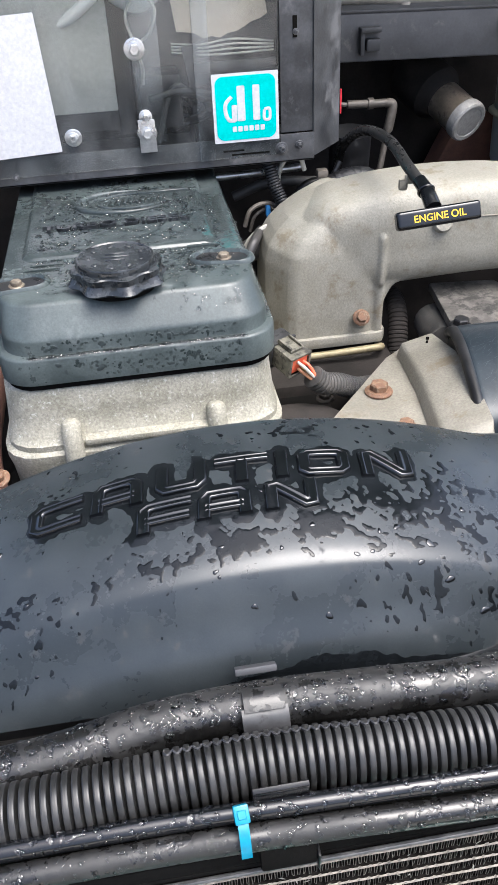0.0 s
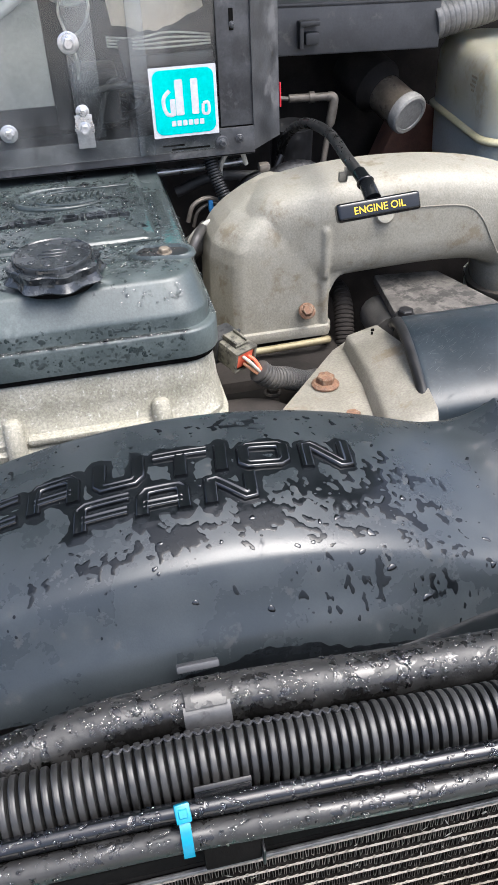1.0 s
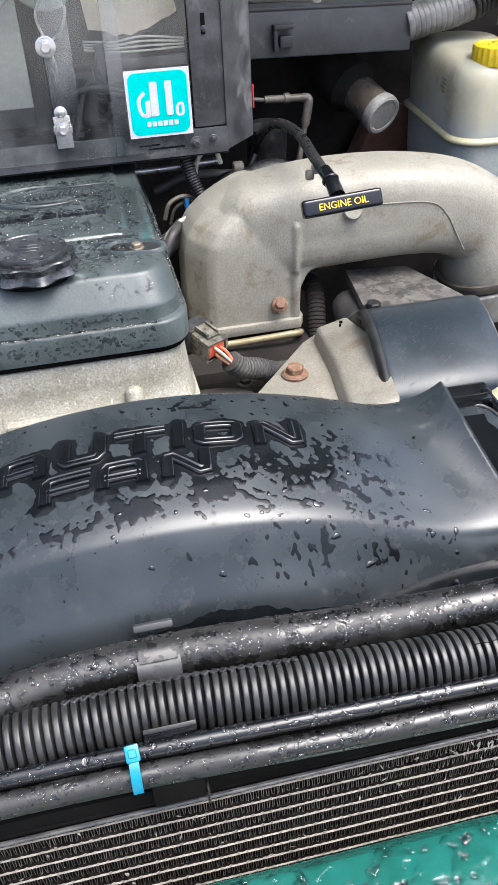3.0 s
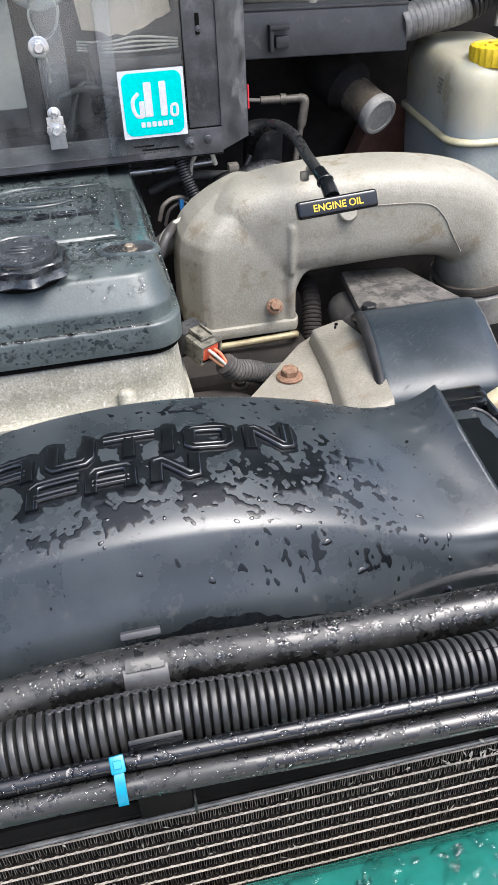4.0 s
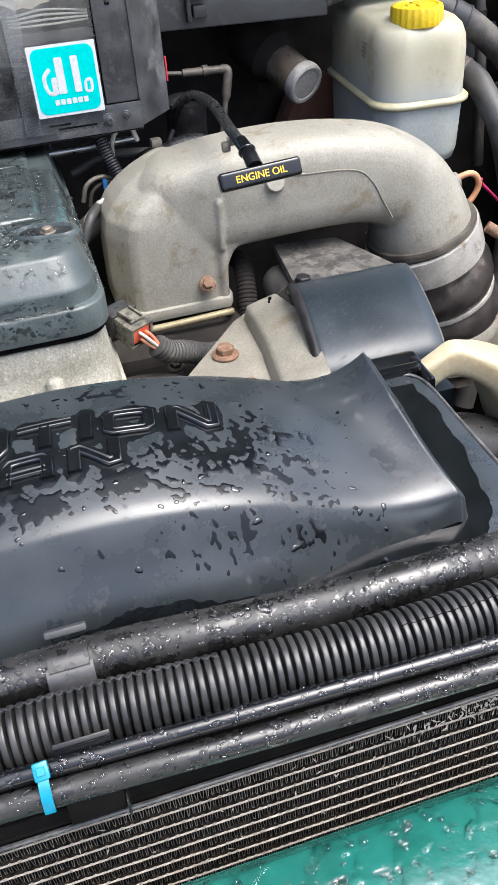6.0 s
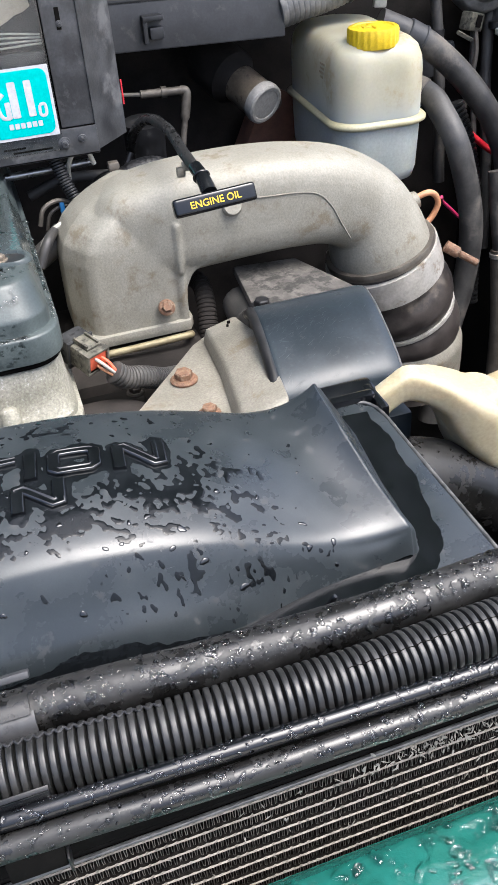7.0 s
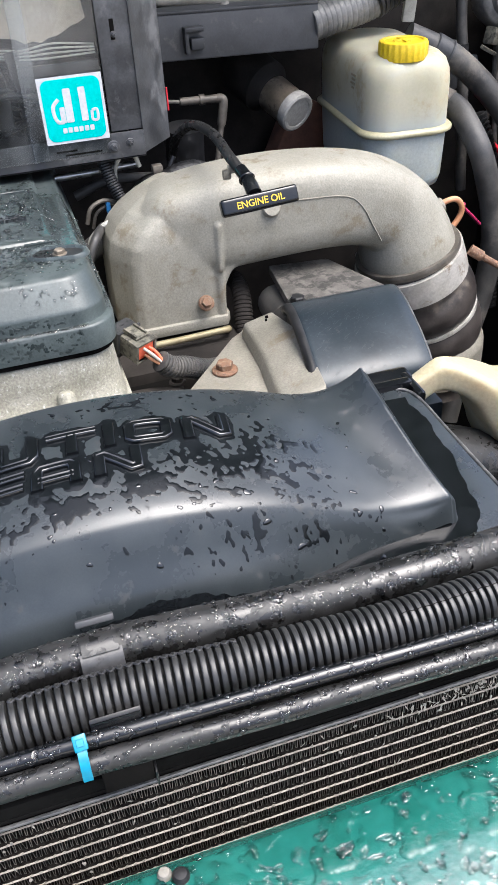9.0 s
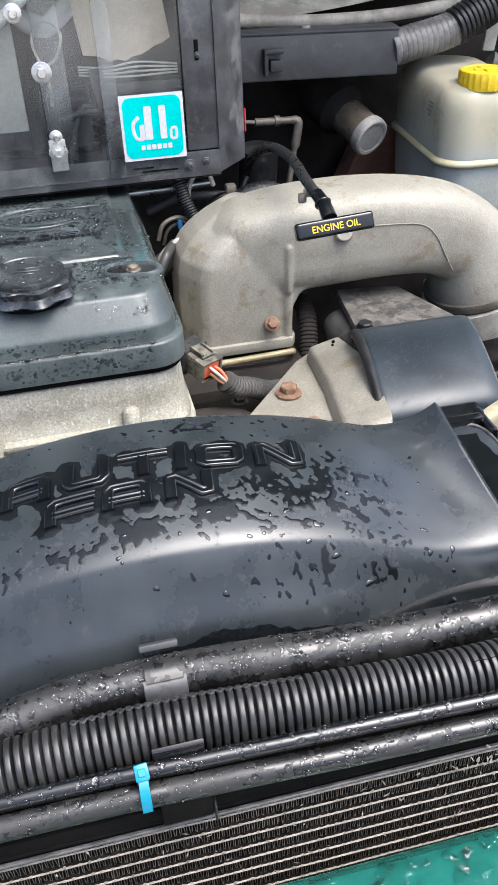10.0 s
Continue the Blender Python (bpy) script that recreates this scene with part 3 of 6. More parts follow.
part("front_skirt", grid([[(-0.30 + 0.68 * i / 40, 0.287 + 0.004 * k, 1.066 - 0.03 * k - max(0, (-0.30 + 0.68 * i / 40 - 0.04)) ** 2 / 1.6) for k in range(4)] for i in range(41)]), M_BLACK, shroud)
part("tab", turn(block(-0.0115, 0.0115, -0.004, 0.004, -0.002, 0.002, 0.001), pose(0.0325, 0.283, 1.0915, -38, 0, 0)), M_GREYPL, shell, "grey locating tab")

# lettering: channelled strokes laid on the curved surface


def stroke(line, closed, place, wx=0.0087, wy=0.0066, h=0.003):
    """A raised flat-topped stroke with rounded rims along a polyline in letter space; upright bars are wider than level ones."""
    pts = [Vector((*p, 0)) for p in line]
    n = len(pts)
    prof = ((-0.5, -0.3), (-0.495, 0.15), (-0.475, 0.42), (-0.44, 0.67), (-0.39, 0.87), (-0.33, 0.98), (-0.26, 1.0), (-0.19, 0.93), (-0.12, 0.86), (0.12, 0.86), (0.19, 0.93), (0.26, 1.0), (0.33, 0.98), (0.39, 0.87), (0.44, 0.67), (0.475, 0.42), (0.495, 0.15), (0.5, -0.3))
    rings = []
    for i in range(n):
        a = pts[i - 1] if (i or closed) else None
        b = pts[(i + 1) % n] if (i < n - 1 or closed) else None
        d0 = (pts[i] - a).normalized() if a is not None else None
        d1 = (b - pts[i]).normalized() if b is not None else None
        d = ((d0 or d1) + (d1 or d0)).normalized()
        side = Vector((-d.y * wx, d.x * wy, 0))
        k = 1.0
        if d0 is not None and d1 is not None:
            k = 1 / max(0.6, math.cos(d0.angle(d1, 0) / 2))
        rings.append([place(pts[i] + side * (q * k), hh * h) for q, hh in prof])
    if closed:
        rings.append(rings[0])
    return loft(rings, not closed, not closed)


def dense_line(line, closed, step=0.25):
    out = []
    n = len(line)
    for i in range(n if closed else n - 1):
        a, b = line[i], line[(i + 1) % n]
        c = max(1, int(math.dist(a, b) / step))
        out += [(a[0] + (b[0] - a[0]) * k / c, a[1] + (b[1] - a[1]) * k / c) for k in range(c)]
    return out if closed else out + [line[-1]]


GLYPHS = {
    "C": [([(1.17, 1), (0.14, 1), (0, 0.85), (0, 0.15), (0.14, 0), (1.17, 0)], False)],
    "A": [([(0, -0.2), (0.02, 0.8), (0.12, 1), (0.88, 1), (0.98, 0.8), (1, -0.2)], False), ([(0.04, 0.3), (0.96, 0.3)], False)],
    "U": [([(0, 1.2), (0, 0.2), (0.12, 0), (0.88, 0), (1, 0.2), (1, 1.2)], False)],
    "T": [([(-0.16, 1), (1.16, 1)], False), ([(0.5, 0.95), (0.5, -0.2)], False)],
    "I": [([(0.5, 1.2), (0.5, -0.2)], False)],
    "O": [([(0.12, 0), (0.88, 0), (1, 0.15), (1, 0.85), (0.88, 1), (0.12, 1), (0, 0.85), (0, 0.15)], True)],
    "N": [([(0, -0.2), (0, 0.95), (0.14, 1.0), (0.86, 0), (1, 0.05), (1, 1.2)], False)],
    "F": [([(0, -0.25), (0, 0.86), (0.12, 1), (1.16, 1)], False), ([(0.05, 0.3), (1.12, 0.3)], False)],
}


LETTER_LINES = []


def letter(ch, x, y, wid, hgt):
    bms = []

    def place(q, h):
        p, nrm = shroud_by_y(x + q.x * wid + 0.1 * q.y * hgt, y + q.y * hgt)
        return p + nrm * h

    for line, closed in GLYPHS[ch]:
        # strokes are drawn in metres so that their width is even
        fine = dense_line(line, closed, 0.2)
        LETTER_LINES.append([(x + a * wid + 0.1 * b * hgt, y + b * hgt) for a, b in (fine + fine[:1] if closed else fine)])
        bms.append(stroke([(a * wid, b * hgt) for a, b in fine], closed, lambda q, h: place(Vector((q.x / wid, q.y / hgt, 0)), h)))
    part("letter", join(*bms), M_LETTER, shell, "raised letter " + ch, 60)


for ch, x0, x1 in zip("CAUTION", (-0.0885, -0.050, -0.0105, 0.0262, 0.063, 0.0774, 0.1165), (-0.0545, -0.0165, 0.0225, 0.0605, 0.0735, 0.1116, 0.1515)):
    letter(ch, x0 + 0.0043, 0.3832 - 0.25 * ((x0 + x1) / 2 - 0.04) ** 2, x1 - x0 - 0.0095, 0.0162)
for ch, x0, x1 in zip("FAN", (-0.0235, 0.0125, 0.0528), (0.0105, 0.0465, 0.0862)):
    letter(ch, x0 + 0.0043, 0.3588 - 0.25 * ((x0 + x1) / 2 - 0.04) ** 2, x1 - x0 - 0.0095, 0.0142)


def film_sheet(us, vs, place, field, thick):
    """A sheet of standing water over a surface: it lies where the field is above zero and thins out towards its rim."""
    val = [[field(u, v) for v in vs] for u in us]
    verts, faces, made = [], [], {}

    def vert(key, u, v, f):
        if key not in made:
            p, nrm = place(u, v)
            made[key] = len(verts)
            verts.append(p + nrm * (0.00006 + thick * (1 - (1 - min(1.0, max(0.0, 2.5 * f))) ** 2) + 2 * thick * smooth(1.0, 1.9, f)))
        return made[key]

    for i in range(len(us) - 1):
        for j in range(len(vs) - 1):
            ring = ((i, j), (i + 1, j), (i + 1, j + 1), (i, j + 1))
            f = [val[a][b] for a, b in ring]
            if max(f) <= 0:
                continue
            poly = []
            for k in range(4):
                (a, b), (c, d), fa, fb = ring[k], ring[(k + 1) % 4], f[k], f[(k + 1) % 4]
                if fa > 0:
                    poly.append(vert((a, b), us[a], vs[b], fa))
                if (fa > 0) != (fb > 0):
                    t = fa / (fa - fb)
                    poly.append(vert(tuple(sorted(((a, b), (c, d)))), us[a] + (us[c] - us[a]) * t, vs[b] + (vs[d] - vs[b]) * t, 0.0))
            if len(poly) > 2:
                faces.append(poly)
    me = bpy.data.meshes.new("water_film")
    me.from_pydata(verts, [], faces)
    me.polygons.foreach_set("use_smooth", [True] * len(me.polygons))
    return me


def line_gap(x, y):
    """Plan distance to the nearest stroke of the lettering."""
    best = 1.0
    for line in LETTER_LINES:
        for (ax, ay), (bx, by) in zip(line, line[1:]):
            if abs(ax - x) > 0.03 or abs(ay - y) > 0.03:
                continue
            dx, dy = bx - ax, by - ay
            t = min(1.0, max(0.0, ((x - ax) * dx + (y - ay) * dy) / (dx * dx + dy * dy + 1e-12)))
            best = min(best, math.hypot(x - ax - dx * t, y - ay - dy * t))
    return best


def hump(x, y, cx, cy, sx, sy):
    return math.exp(-((x - cx) / sx) ** 2 - ((y - cy) / sy) ** 2)


def shroud_place(x, v):
    p = shroud_at(x, v)
    du = shroud_at(x + 0.002, v) - p
    dv = shroud_at(x, min(1, v + 0.004)) - shroud_at(x, max(0, v - 0.004))
    return p, du.cross(dv).normalized()


def shroud_wet(x, v):
    p = shroud_at(x, v)
    y = p.y
    n1 = noise.noise(Vector((x * 75, y * 95, 0.3)))
    n2 = noise.noise(Vector((x * 210, y * 240, 4.1)))
    n3 = noise.noise(Vector((x * 480, y * 520, 9.7)))
    rag = 0.5 * n1 + 0.62 * n2 + 0.3 * n3
    f = -9.0
    if 0.345 < y < 0.412 and -0.13 < x < 0.18:
        f = (0.0074 + 0.0034 * n1 + 0.0022 * n2 - line_gap(x, y)) / 0.0025
    # how much of the plastic is wetted, place by place
    amount = 0.42 * hump(x, y, 0.11, 0.352, 0.06, 0.022) + 0.5 * hump(x, y, 0.155, 0.37, 0.045, 0.04) + 0.5 * hump(x, y, 0.10, 0.428, 0.07, 0.016) + 0.3 * hump(x, y, 0.02, 0.34, 0.06, 0.016)
    amount += 0.75 * hump(x, y, 0.083, 0.344, 0.011, 0.009) + 0.75 * hump(x, y, 0.036, 0.339, 0.014, 0.008) + 0.28 * hump(x, y, -0.10, 0.315, 0.05, 0.02) + 0.22 * hump(x, y, 0.20, 0.35, 0.05, 0.04)
    amount += 0.35 * hump(x, y, -0.06, 0.41, 0.06, 0.02) + 0.34 * hump(x, y, -0.02, 0.335, 0.09, 0.014) + 0.22 * hump(x, y, 0.14, 0.305, 0.07, 0.02)
    amount += 0.2 * hump(x, y, 0.13, 0.309, 0.04, 0.008) + 0.16 * hump(x, y, 0.20, 0.318, 0.03, 0.012) + 0.3 * hump(x, y, -0.11, 0.335, 0.03, 0.02)
    return max(f, min(1.0, (rag + 0.9 * amount - 0.6) / 0.16))


def front_wet(x, v):
    """A dark run of water along the lower front edge."""
    rim = 0.030 + 0.045 * smooth(0.0, 0.16, x) + 0.05 * hump(x, 0, 0.075, 0, 0.03, 1) + 0.022 * noise.noise(Vector((x * 45, 2.2, 0))) + 0.012 * noise.noise(Vector((x * 160, 5.2, 0)))
    return (rim * smooth(-0.06, 0.02, x) - v) / 0.02


films = film_sheet([-0.16 + 0.0011 * i for i in range(370)], [0.008 + 0.006 * j for j in range(165)], shroud_place, lambda x, v: max(shroud_wet(x, v), front_wet(x, v)), 0.00009)
part("water_film", films, M_FILM, shell, "dark wet film round the letters")

random.seed(17)
marks = []
for _ in range(90):
    p, nrm = shroud_by_y(random.uniform(-0.12, 0.27), random.uniform(0.295, 0.435))
    marks.append((p, nrm, Vector((random.gauss(0.4, 0.8), random.gauss(0.6, 0.6), random.gauss(0, 0.4)))))
tagged(scratches("scratches", marks, (0.0006, 0.007), 0.00011, M_SCUFF, shell, "fine pale scratches"), kind="stuff")

# ---- hoses and looms in front of the shroud ----
X0, X1 = -0.30, 0.55
solo("rubber_hose", tube([(X0, 0.246, 1.072), (-0.10, 0.252, 1.080), (-0.02, 0.262, 1.084), (0.05, 0.263, 1.085), (0.15, 0.257, 1.085), (0.25, 0.255, 1.086), (0.35, 0.257, 1.088), (X1, 0.258, 1.088)], 0.0135, 20, 10), M_RUBBER,
     "wet dull black rubber hose along the shroud", "hose")
LOOM = [(X0, 0.222, 1.083), (-0.10, 0.2245, 1.085), (0.02, 0.2295, 1.086), (0.10, 0.2255, 1.086), (0.20, 0.2205, 1.086), (0.30, 0.222, 1.087), (X1, 0.222, 1.087)]
loom = thing("corrugated_loom", (0.1, 0.225, 1.07), "black corrugated split loom tube lying before the shroud", "cable conduit")
part("conduit", ribbed(LOOM, 0.0121, 0.0159, 0.0049, 28), M_LOOM, loom)
seam = []
for k in range(241):
    x = -0.02 + 0.125 * k / 240
    p = min(spline(LOOM, 60), key=lambda q: abs(q.x - x)) if k % 8 == 0 else p
    q = radians(66) + 0.1 * math.sin(x / 0.00245 * math.pi)
    seam.append((x, p.y + 0.0158 * math.cos(q), p.z + 0.0158 * math.sin(q)))
part("split_edge", tube(seam, 0.0008, 6, 1), M_CLIP, loom, "wavy edge of the split")
seam = []
for k in range(121):
    x = 0.20 + 0.25 * k / 120
    p = min(spline(LOOM, 60), key=lambda q: abs(q.x - x)) if k % 4 == 0 else p
    q = radians(104) + 0.018 * math.sin(x / 0.0049 * math.pi)
    seam.append((x, p.y + 0.0157 * math.cos(q), p.z + 0.0157 * math.sin(q)))
part("split_edge", tube(seam, 0.00035, 6, 1), M_DARK, loom, "closed edge of the split")
solo("air_pipe", tube([(X0, 0.206, 1.086), (-0.05, 0.207, 1.087), (0.05, 0.2045, 1.088), (0.14, 0.2015, 1.089), (0.28, 0.1985, 1.089), (X1, 0.1985, 1.09)], 0.0047, 14, 10), M_GLOSS,
     "wet glossy black pipe with water beads", "pipe")
solo("coolant_pipe", tube([(X0, 0.196, 1.078), (-0.05, 0.198, 1.080), (0.05, 0.196, 1.080), (0.13, 0.193, 1.080), (0.28, 0.190, 1.081), (X1, 0.190, 1.081)], 0.0064, 14, 10), M_RUBBER,
     "wet matt black pipe above the cooler", "pipe")
# clip round the thick hose, clip on the loom, block and cable tie
cl = thing("hose_clip", (0.037, 0.25, 1.07), "black plastic clip wrapped over the rubber hose", "clip")
strap = [(radians(-60 + 9 * k), 0.0172 + 0.003 * smooth(1, 7, k) * (1 - smooth(11, 16, k))) for k in range(14)]
part("strap", turn(loft([[Vector((x, -r * math.cos(a), r * math.sin(a))) for a, r in strap] + [Vector((x, -(r - 0.003) * math.cos(a), (r - 0.003) * math.sin(a))) for a, r in reversed(strap)]
                         for x in (-0.012, -0.0114, 0.0114, 0.012)]), pose(0.0325, 0.263, 1.083)), M_CLIP, cl, "dusty grey-black clip strap", 45)
crown = [(radians(52 + 6 * k), 0.0209 - 0.0012 * smooth(3, 6, k)) for k in range(7)]
part("crown", turn(loft([[Vector((x, -r * math.cos(a), r * math.sin(a))) for a, r in crown] + [Vector((x, -(r - 0.004) * math.cos(a), (r - 0.004) * math.sin(a))) for a, r in reversed(crown)]
                         for x in (-0.0105, -0.0098, 0.0098, 0.0105)]), pose(0.0325, 0.263, 1.083)), M_RUBBER, cl, "dark wet crown of the clip", 45)
lc = thing("loom_clip", (0.037, 0.208, 1.09), "black clip holding the loom tube", "clip")
part("tongue", turn(block(-0.0135, 0.0135, -0.0012, 0.0012, -0.001, 0.001, 0.0005), pose(0.0325, 0.2085, 1.0985, 40, 0, 0)), M_BLACK, lc)
part("arm", turn(block(-0.0135, 0.0135, -0.0012, 0.0012, -0.006, 0.003, 0.0008), pose(0.0325, 0.2085, 1.0945, 4, 0, 0)), M_GLOSS, lc)
bk = thing("pipe_holder", (0.03, 0.19, 1.06), "black plastic pipe holder block under the pipes", "clip")
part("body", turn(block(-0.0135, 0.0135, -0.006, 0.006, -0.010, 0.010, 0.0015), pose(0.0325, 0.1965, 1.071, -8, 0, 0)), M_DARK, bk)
part("lug", block(0.046, 0.0475, 0.188, 0.199, 1.057, 1.07, 0.001), M_BLACK, bk)
tie = thing("cable_tie", (0.015, 0.19, 1.08), "cyan nylon cable tie round the two pipes", "cable tie")
part("head", turn(join(block(-0.0036, 0.0036, -0.0025, 0.0025, -0.0042, 0.0042, 0.001), block(-0.002, 0.002, -0.0032, -0.0024, -0.002, 0.002, 0.0003, 1)), pose(0.0125, 0.2005, 1.0955, -52, 0, 4)), M_CYAN, tie)
part("tail", turn(loft([[Vector((x, y - 0.0006, z)) for x in (0.0102, 0.0152)] + [Vector((x, y + 0.0006, z)) for x in (0.0152, 0.0102)]
                        for y, z in ((0.2, 1.0955), (0.195, 1.093), (0.1905, 1.0885), (0.1885, 1.084), (0.1880, 1.081))]), pose(0, 0, 0)), M_CYAN, tie)

# ---- cooler core and front panel ----
core = thing("oil_cooler", (0.1, 0.21, 0.9), "metal radiator core with zigzag fins and flat tubes", "radiator")
ROW = 0.0124
for k in range(12):
    z = 1.0405 - ROW * k
    # flat tube whose nose is wavy where the folded fins are brazed on
    verts, faces = [], []
    count = int(0.85 / 0.0013)
    for i in range(count + 1):
        x = -0.30 + 0.0013 * i
        up = (0.0007 if i % 4 == 1 else 0.0002) * random.uniform(0.5, 1.3)
        sag = 0.0005 * noise.noise(Vector((x * 30, k, 0)))
        verts += [(x, 0.2000, z - 0.0006 + sag), (x, 0.1987, z + sag), (x, 0.1990, z + 0.4 * up + sag), (x, 0.1995 + 0.9 * up, z + 0.0004 + sag), (x, 0.222, z + 0.0004)]
        if i:
            faces += [(5 * i - 5 + j, 5 * i + j, 5 * i + j + 1, 5 * i - 4 + j) for j in range(4)]
    me = bpy.data.meshes.new("flat_tube")
    me.from_pydata(verts, [], faces)
    me.materials.append(M_TUBE_FLAT)
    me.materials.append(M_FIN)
    # tube tops share the fins' near-black, painting the shade between the rows
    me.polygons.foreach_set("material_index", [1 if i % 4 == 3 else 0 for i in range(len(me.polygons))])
    part("flat_tube", me, M_TUBE_FLAT, core)
for k in range(1, 12):
    z = 1.0405 - ROW * k
    verts, faces = [], []
    # folded fin: steep legs, flat crests; sheets coloured shade-dark, thin front edges coloured lit
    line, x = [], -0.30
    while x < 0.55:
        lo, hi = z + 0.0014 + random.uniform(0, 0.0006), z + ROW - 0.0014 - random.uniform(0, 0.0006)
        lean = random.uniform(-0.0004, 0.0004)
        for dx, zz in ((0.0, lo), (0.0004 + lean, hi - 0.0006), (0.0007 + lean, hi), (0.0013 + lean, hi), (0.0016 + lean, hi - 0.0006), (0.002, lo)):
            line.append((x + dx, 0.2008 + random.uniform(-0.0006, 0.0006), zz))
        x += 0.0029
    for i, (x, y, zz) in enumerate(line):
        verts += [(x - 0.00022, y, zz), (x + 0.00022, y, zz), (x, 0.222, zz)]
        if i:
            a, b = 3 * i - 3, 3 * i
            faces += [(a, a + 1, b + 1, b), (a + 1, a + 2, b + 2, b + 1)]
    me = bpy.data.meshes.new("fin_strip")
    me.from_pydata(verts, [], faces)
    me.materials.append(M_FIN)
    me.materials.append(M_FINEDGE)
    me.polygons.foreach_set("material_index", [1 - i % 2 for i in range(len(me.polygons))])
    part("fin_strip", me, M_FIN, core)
# dark sheets behind and above the fins deepen the painted shade
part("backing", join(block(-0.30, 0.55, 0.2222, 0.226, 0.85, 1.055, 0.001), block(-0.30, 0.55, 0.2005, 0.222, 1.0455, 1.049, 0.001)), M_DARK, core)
part("top_rim", block(-0.30, 0.55, 0.1975, 0.2, 1.0445, 1.0465, 0.0006, 1), M_RIM, core, "worn grey metal rim")
# tray's near-black, glossless colour also holds the shade of this recess
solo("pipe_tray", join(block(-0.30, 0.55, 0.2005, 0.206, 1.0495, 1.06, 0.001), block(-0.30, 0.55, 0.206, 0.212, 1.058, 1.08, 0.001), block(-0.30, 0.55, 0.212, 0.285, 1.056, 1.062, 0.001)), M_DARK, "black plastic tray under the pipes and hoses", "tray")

green_rows = []
PANEL_LINE = spline([Vector((0, y, z)) for y, z in ((0.180, 0.985), (0.1785, 0.993), (0.174, 0.998), (0.166, 1.001), (0.13, 1.004), (0.09, 1.002), (0.04, 0.992), (-0.02, 0.970))], 12)
for i in range(73):
    x = -0.81 + 1.8 * i / 72
    prof = [(0.180, 0.93), (0.180, 0.985), (0.1785, 0.993), (0.174, 0.998), (0.166, 1.001), (0.13, 1.004), (0.09, 1.002), (0.04, 0.992), (-0.02, 0.970), (-0.06, 0.93), (-0.07, 0.80), (-0.07, 0.5)]
    green_rows.append([p + Vector((0, 0, 0.0015 * noise.noise(Vector((x * 9, p.y * 9, 0))))) for p in spline([Vector((x, y, z)) for y, z in prof], 5)])
solo("front_panel", grid(green_rows), M_GREEN, "wet green painted body panel ahead of the cooler", "body panel", angle=50)

# ---- valve cover and cylinder head ----
VX0, VX1, VY0, VY1 = -0.143, 0.1165, 0.655, 1.22
cover = thing("valve_cover", (-0.01, 0.8, 1.062), "wet grey-green moulded valve cover on the engine", "valve cover")
rings = [rrect(VX0 + min(i, 0.006) + max(0, i - 0.007) * 0.12, VX1 - min(i, 0.007) - max(0, i - 0.007) * 0.45, VY0 + i, VY1, 0.034, z, 8) for i, z in
         ((0.003, 1.0632), (0.0, 1.0645), (0.0, 1.0885), (0.0012, 1.0905), (0.004, 1.0912), (0.0056, 1.0916), (0.006, 1.093), (0.0063, 1.104), (0.0072, 1.1065), (0.009, 1.1085), (0.0235, 1.1305), (0.0255, 1.1325), (0.029, 1.134), (0.034, 1.1345))]
shell = part("shell", loft(rings), M_VALVE, cover, angle=55)
rings = [rrect(-0.118 + i, 0.077 - i, 0.775 + i, 1.2, 0.012, z, 4) for i, z in ((0.0, 1.134), (0.002, 1.1365), (0.006, 1.1385))]
panel = part("raised_panel", loft(rings), M_VALVE, cover, angle=50)
for dx, dy, deg in ((0.076, 0.737, -12), (-0.118, 0.722, 10)):
    dm = pose(dx, dy, 1.1345, 0, 0, deg)
    slot = [Vector((math.copysign(0.0135, math.cos(q)) + 0.0135 * math.cos(q), 0.0135 * math.sin(q), 0)) for q in (2 * math.pi * (k + 0.5) / 32 for k in range(32))]
    part("recess_rim", turn(loft([[p * s + Vector((0, 0, z)) for p in slot] for s, z in ((1.2, -0.001), (1.15, 0.0022), (1.08, 0.0036), (1.0, 0.0032), (0.94, 0.0012), (0.92, 0.0003))], False, False), dm), M_VALVE, shell)
    # disc lies proud of the cover; its black paints the recess shade
    part("recess_floor", turn(loft([[p * 0.95 + Vector((0, 0, z)) for p in slot] for z in (-0.001, 0.0006)]), dm), M_BLACK, shell, "wet bolt recess, its depth shade painted black")
txt = words("TURBO DIESEL", 0.0175, 1.5, 0.0026, 0.0004)
turn(txt, pose(-0.022, 0.842, 1.1395) @ Matrix.Diagonal((0.9, 1, 1, 1)))
part("lettering", txt, M_CAP, panel, "raised words TURBO DIESEL")
arc = [Vector((-0.012 + 0.052 * math.cos(radians(q)), 0.910 + 0.034 * math.sin(radians(q)), 1.139)) for q in range(70, 321, 10)]
arc2 = [Vector((-0.004 + 0.038 * math.cos(radians(q)), 0.911 + 0.023 * math.sin(radians(q)), 1.139)) for q in range(80, 311, 10)]
ribs = [turn(block(-0.0018, 0.0018, -0.0075, 0.0075, 1.1375, 1.1415, 0.0006, 1), pose(-0.03 + 0.0068 * k, 0.905 + 0.0012 * k, 0, 0, 0, -18)) for k in range(10)]
part("emblem", join(tube(arc, lambda q: 0.0012 + 0.0032 * math.sin(min(1, q / 0.19) * math.pi), 10, 2), tube(arc2, 0.0016, 8, 2), block(0.004, 0.062, 0.930, 0.936, 1.137, 1.1412, 0.0008, 1), *ribs), M_VALVE, panel, "raised crescent emblem with ribs")
for x, y in ((-0.098, 0.752), (-0.092, 0.762), (0.062, 0.772), (0.056, 0.782)):
    part("dash", block(x - 0.016, x + 0.016, y - 0.002, y + 0.002, 1.1345, 1.1362, 0.0006), M_VALVE, shell)
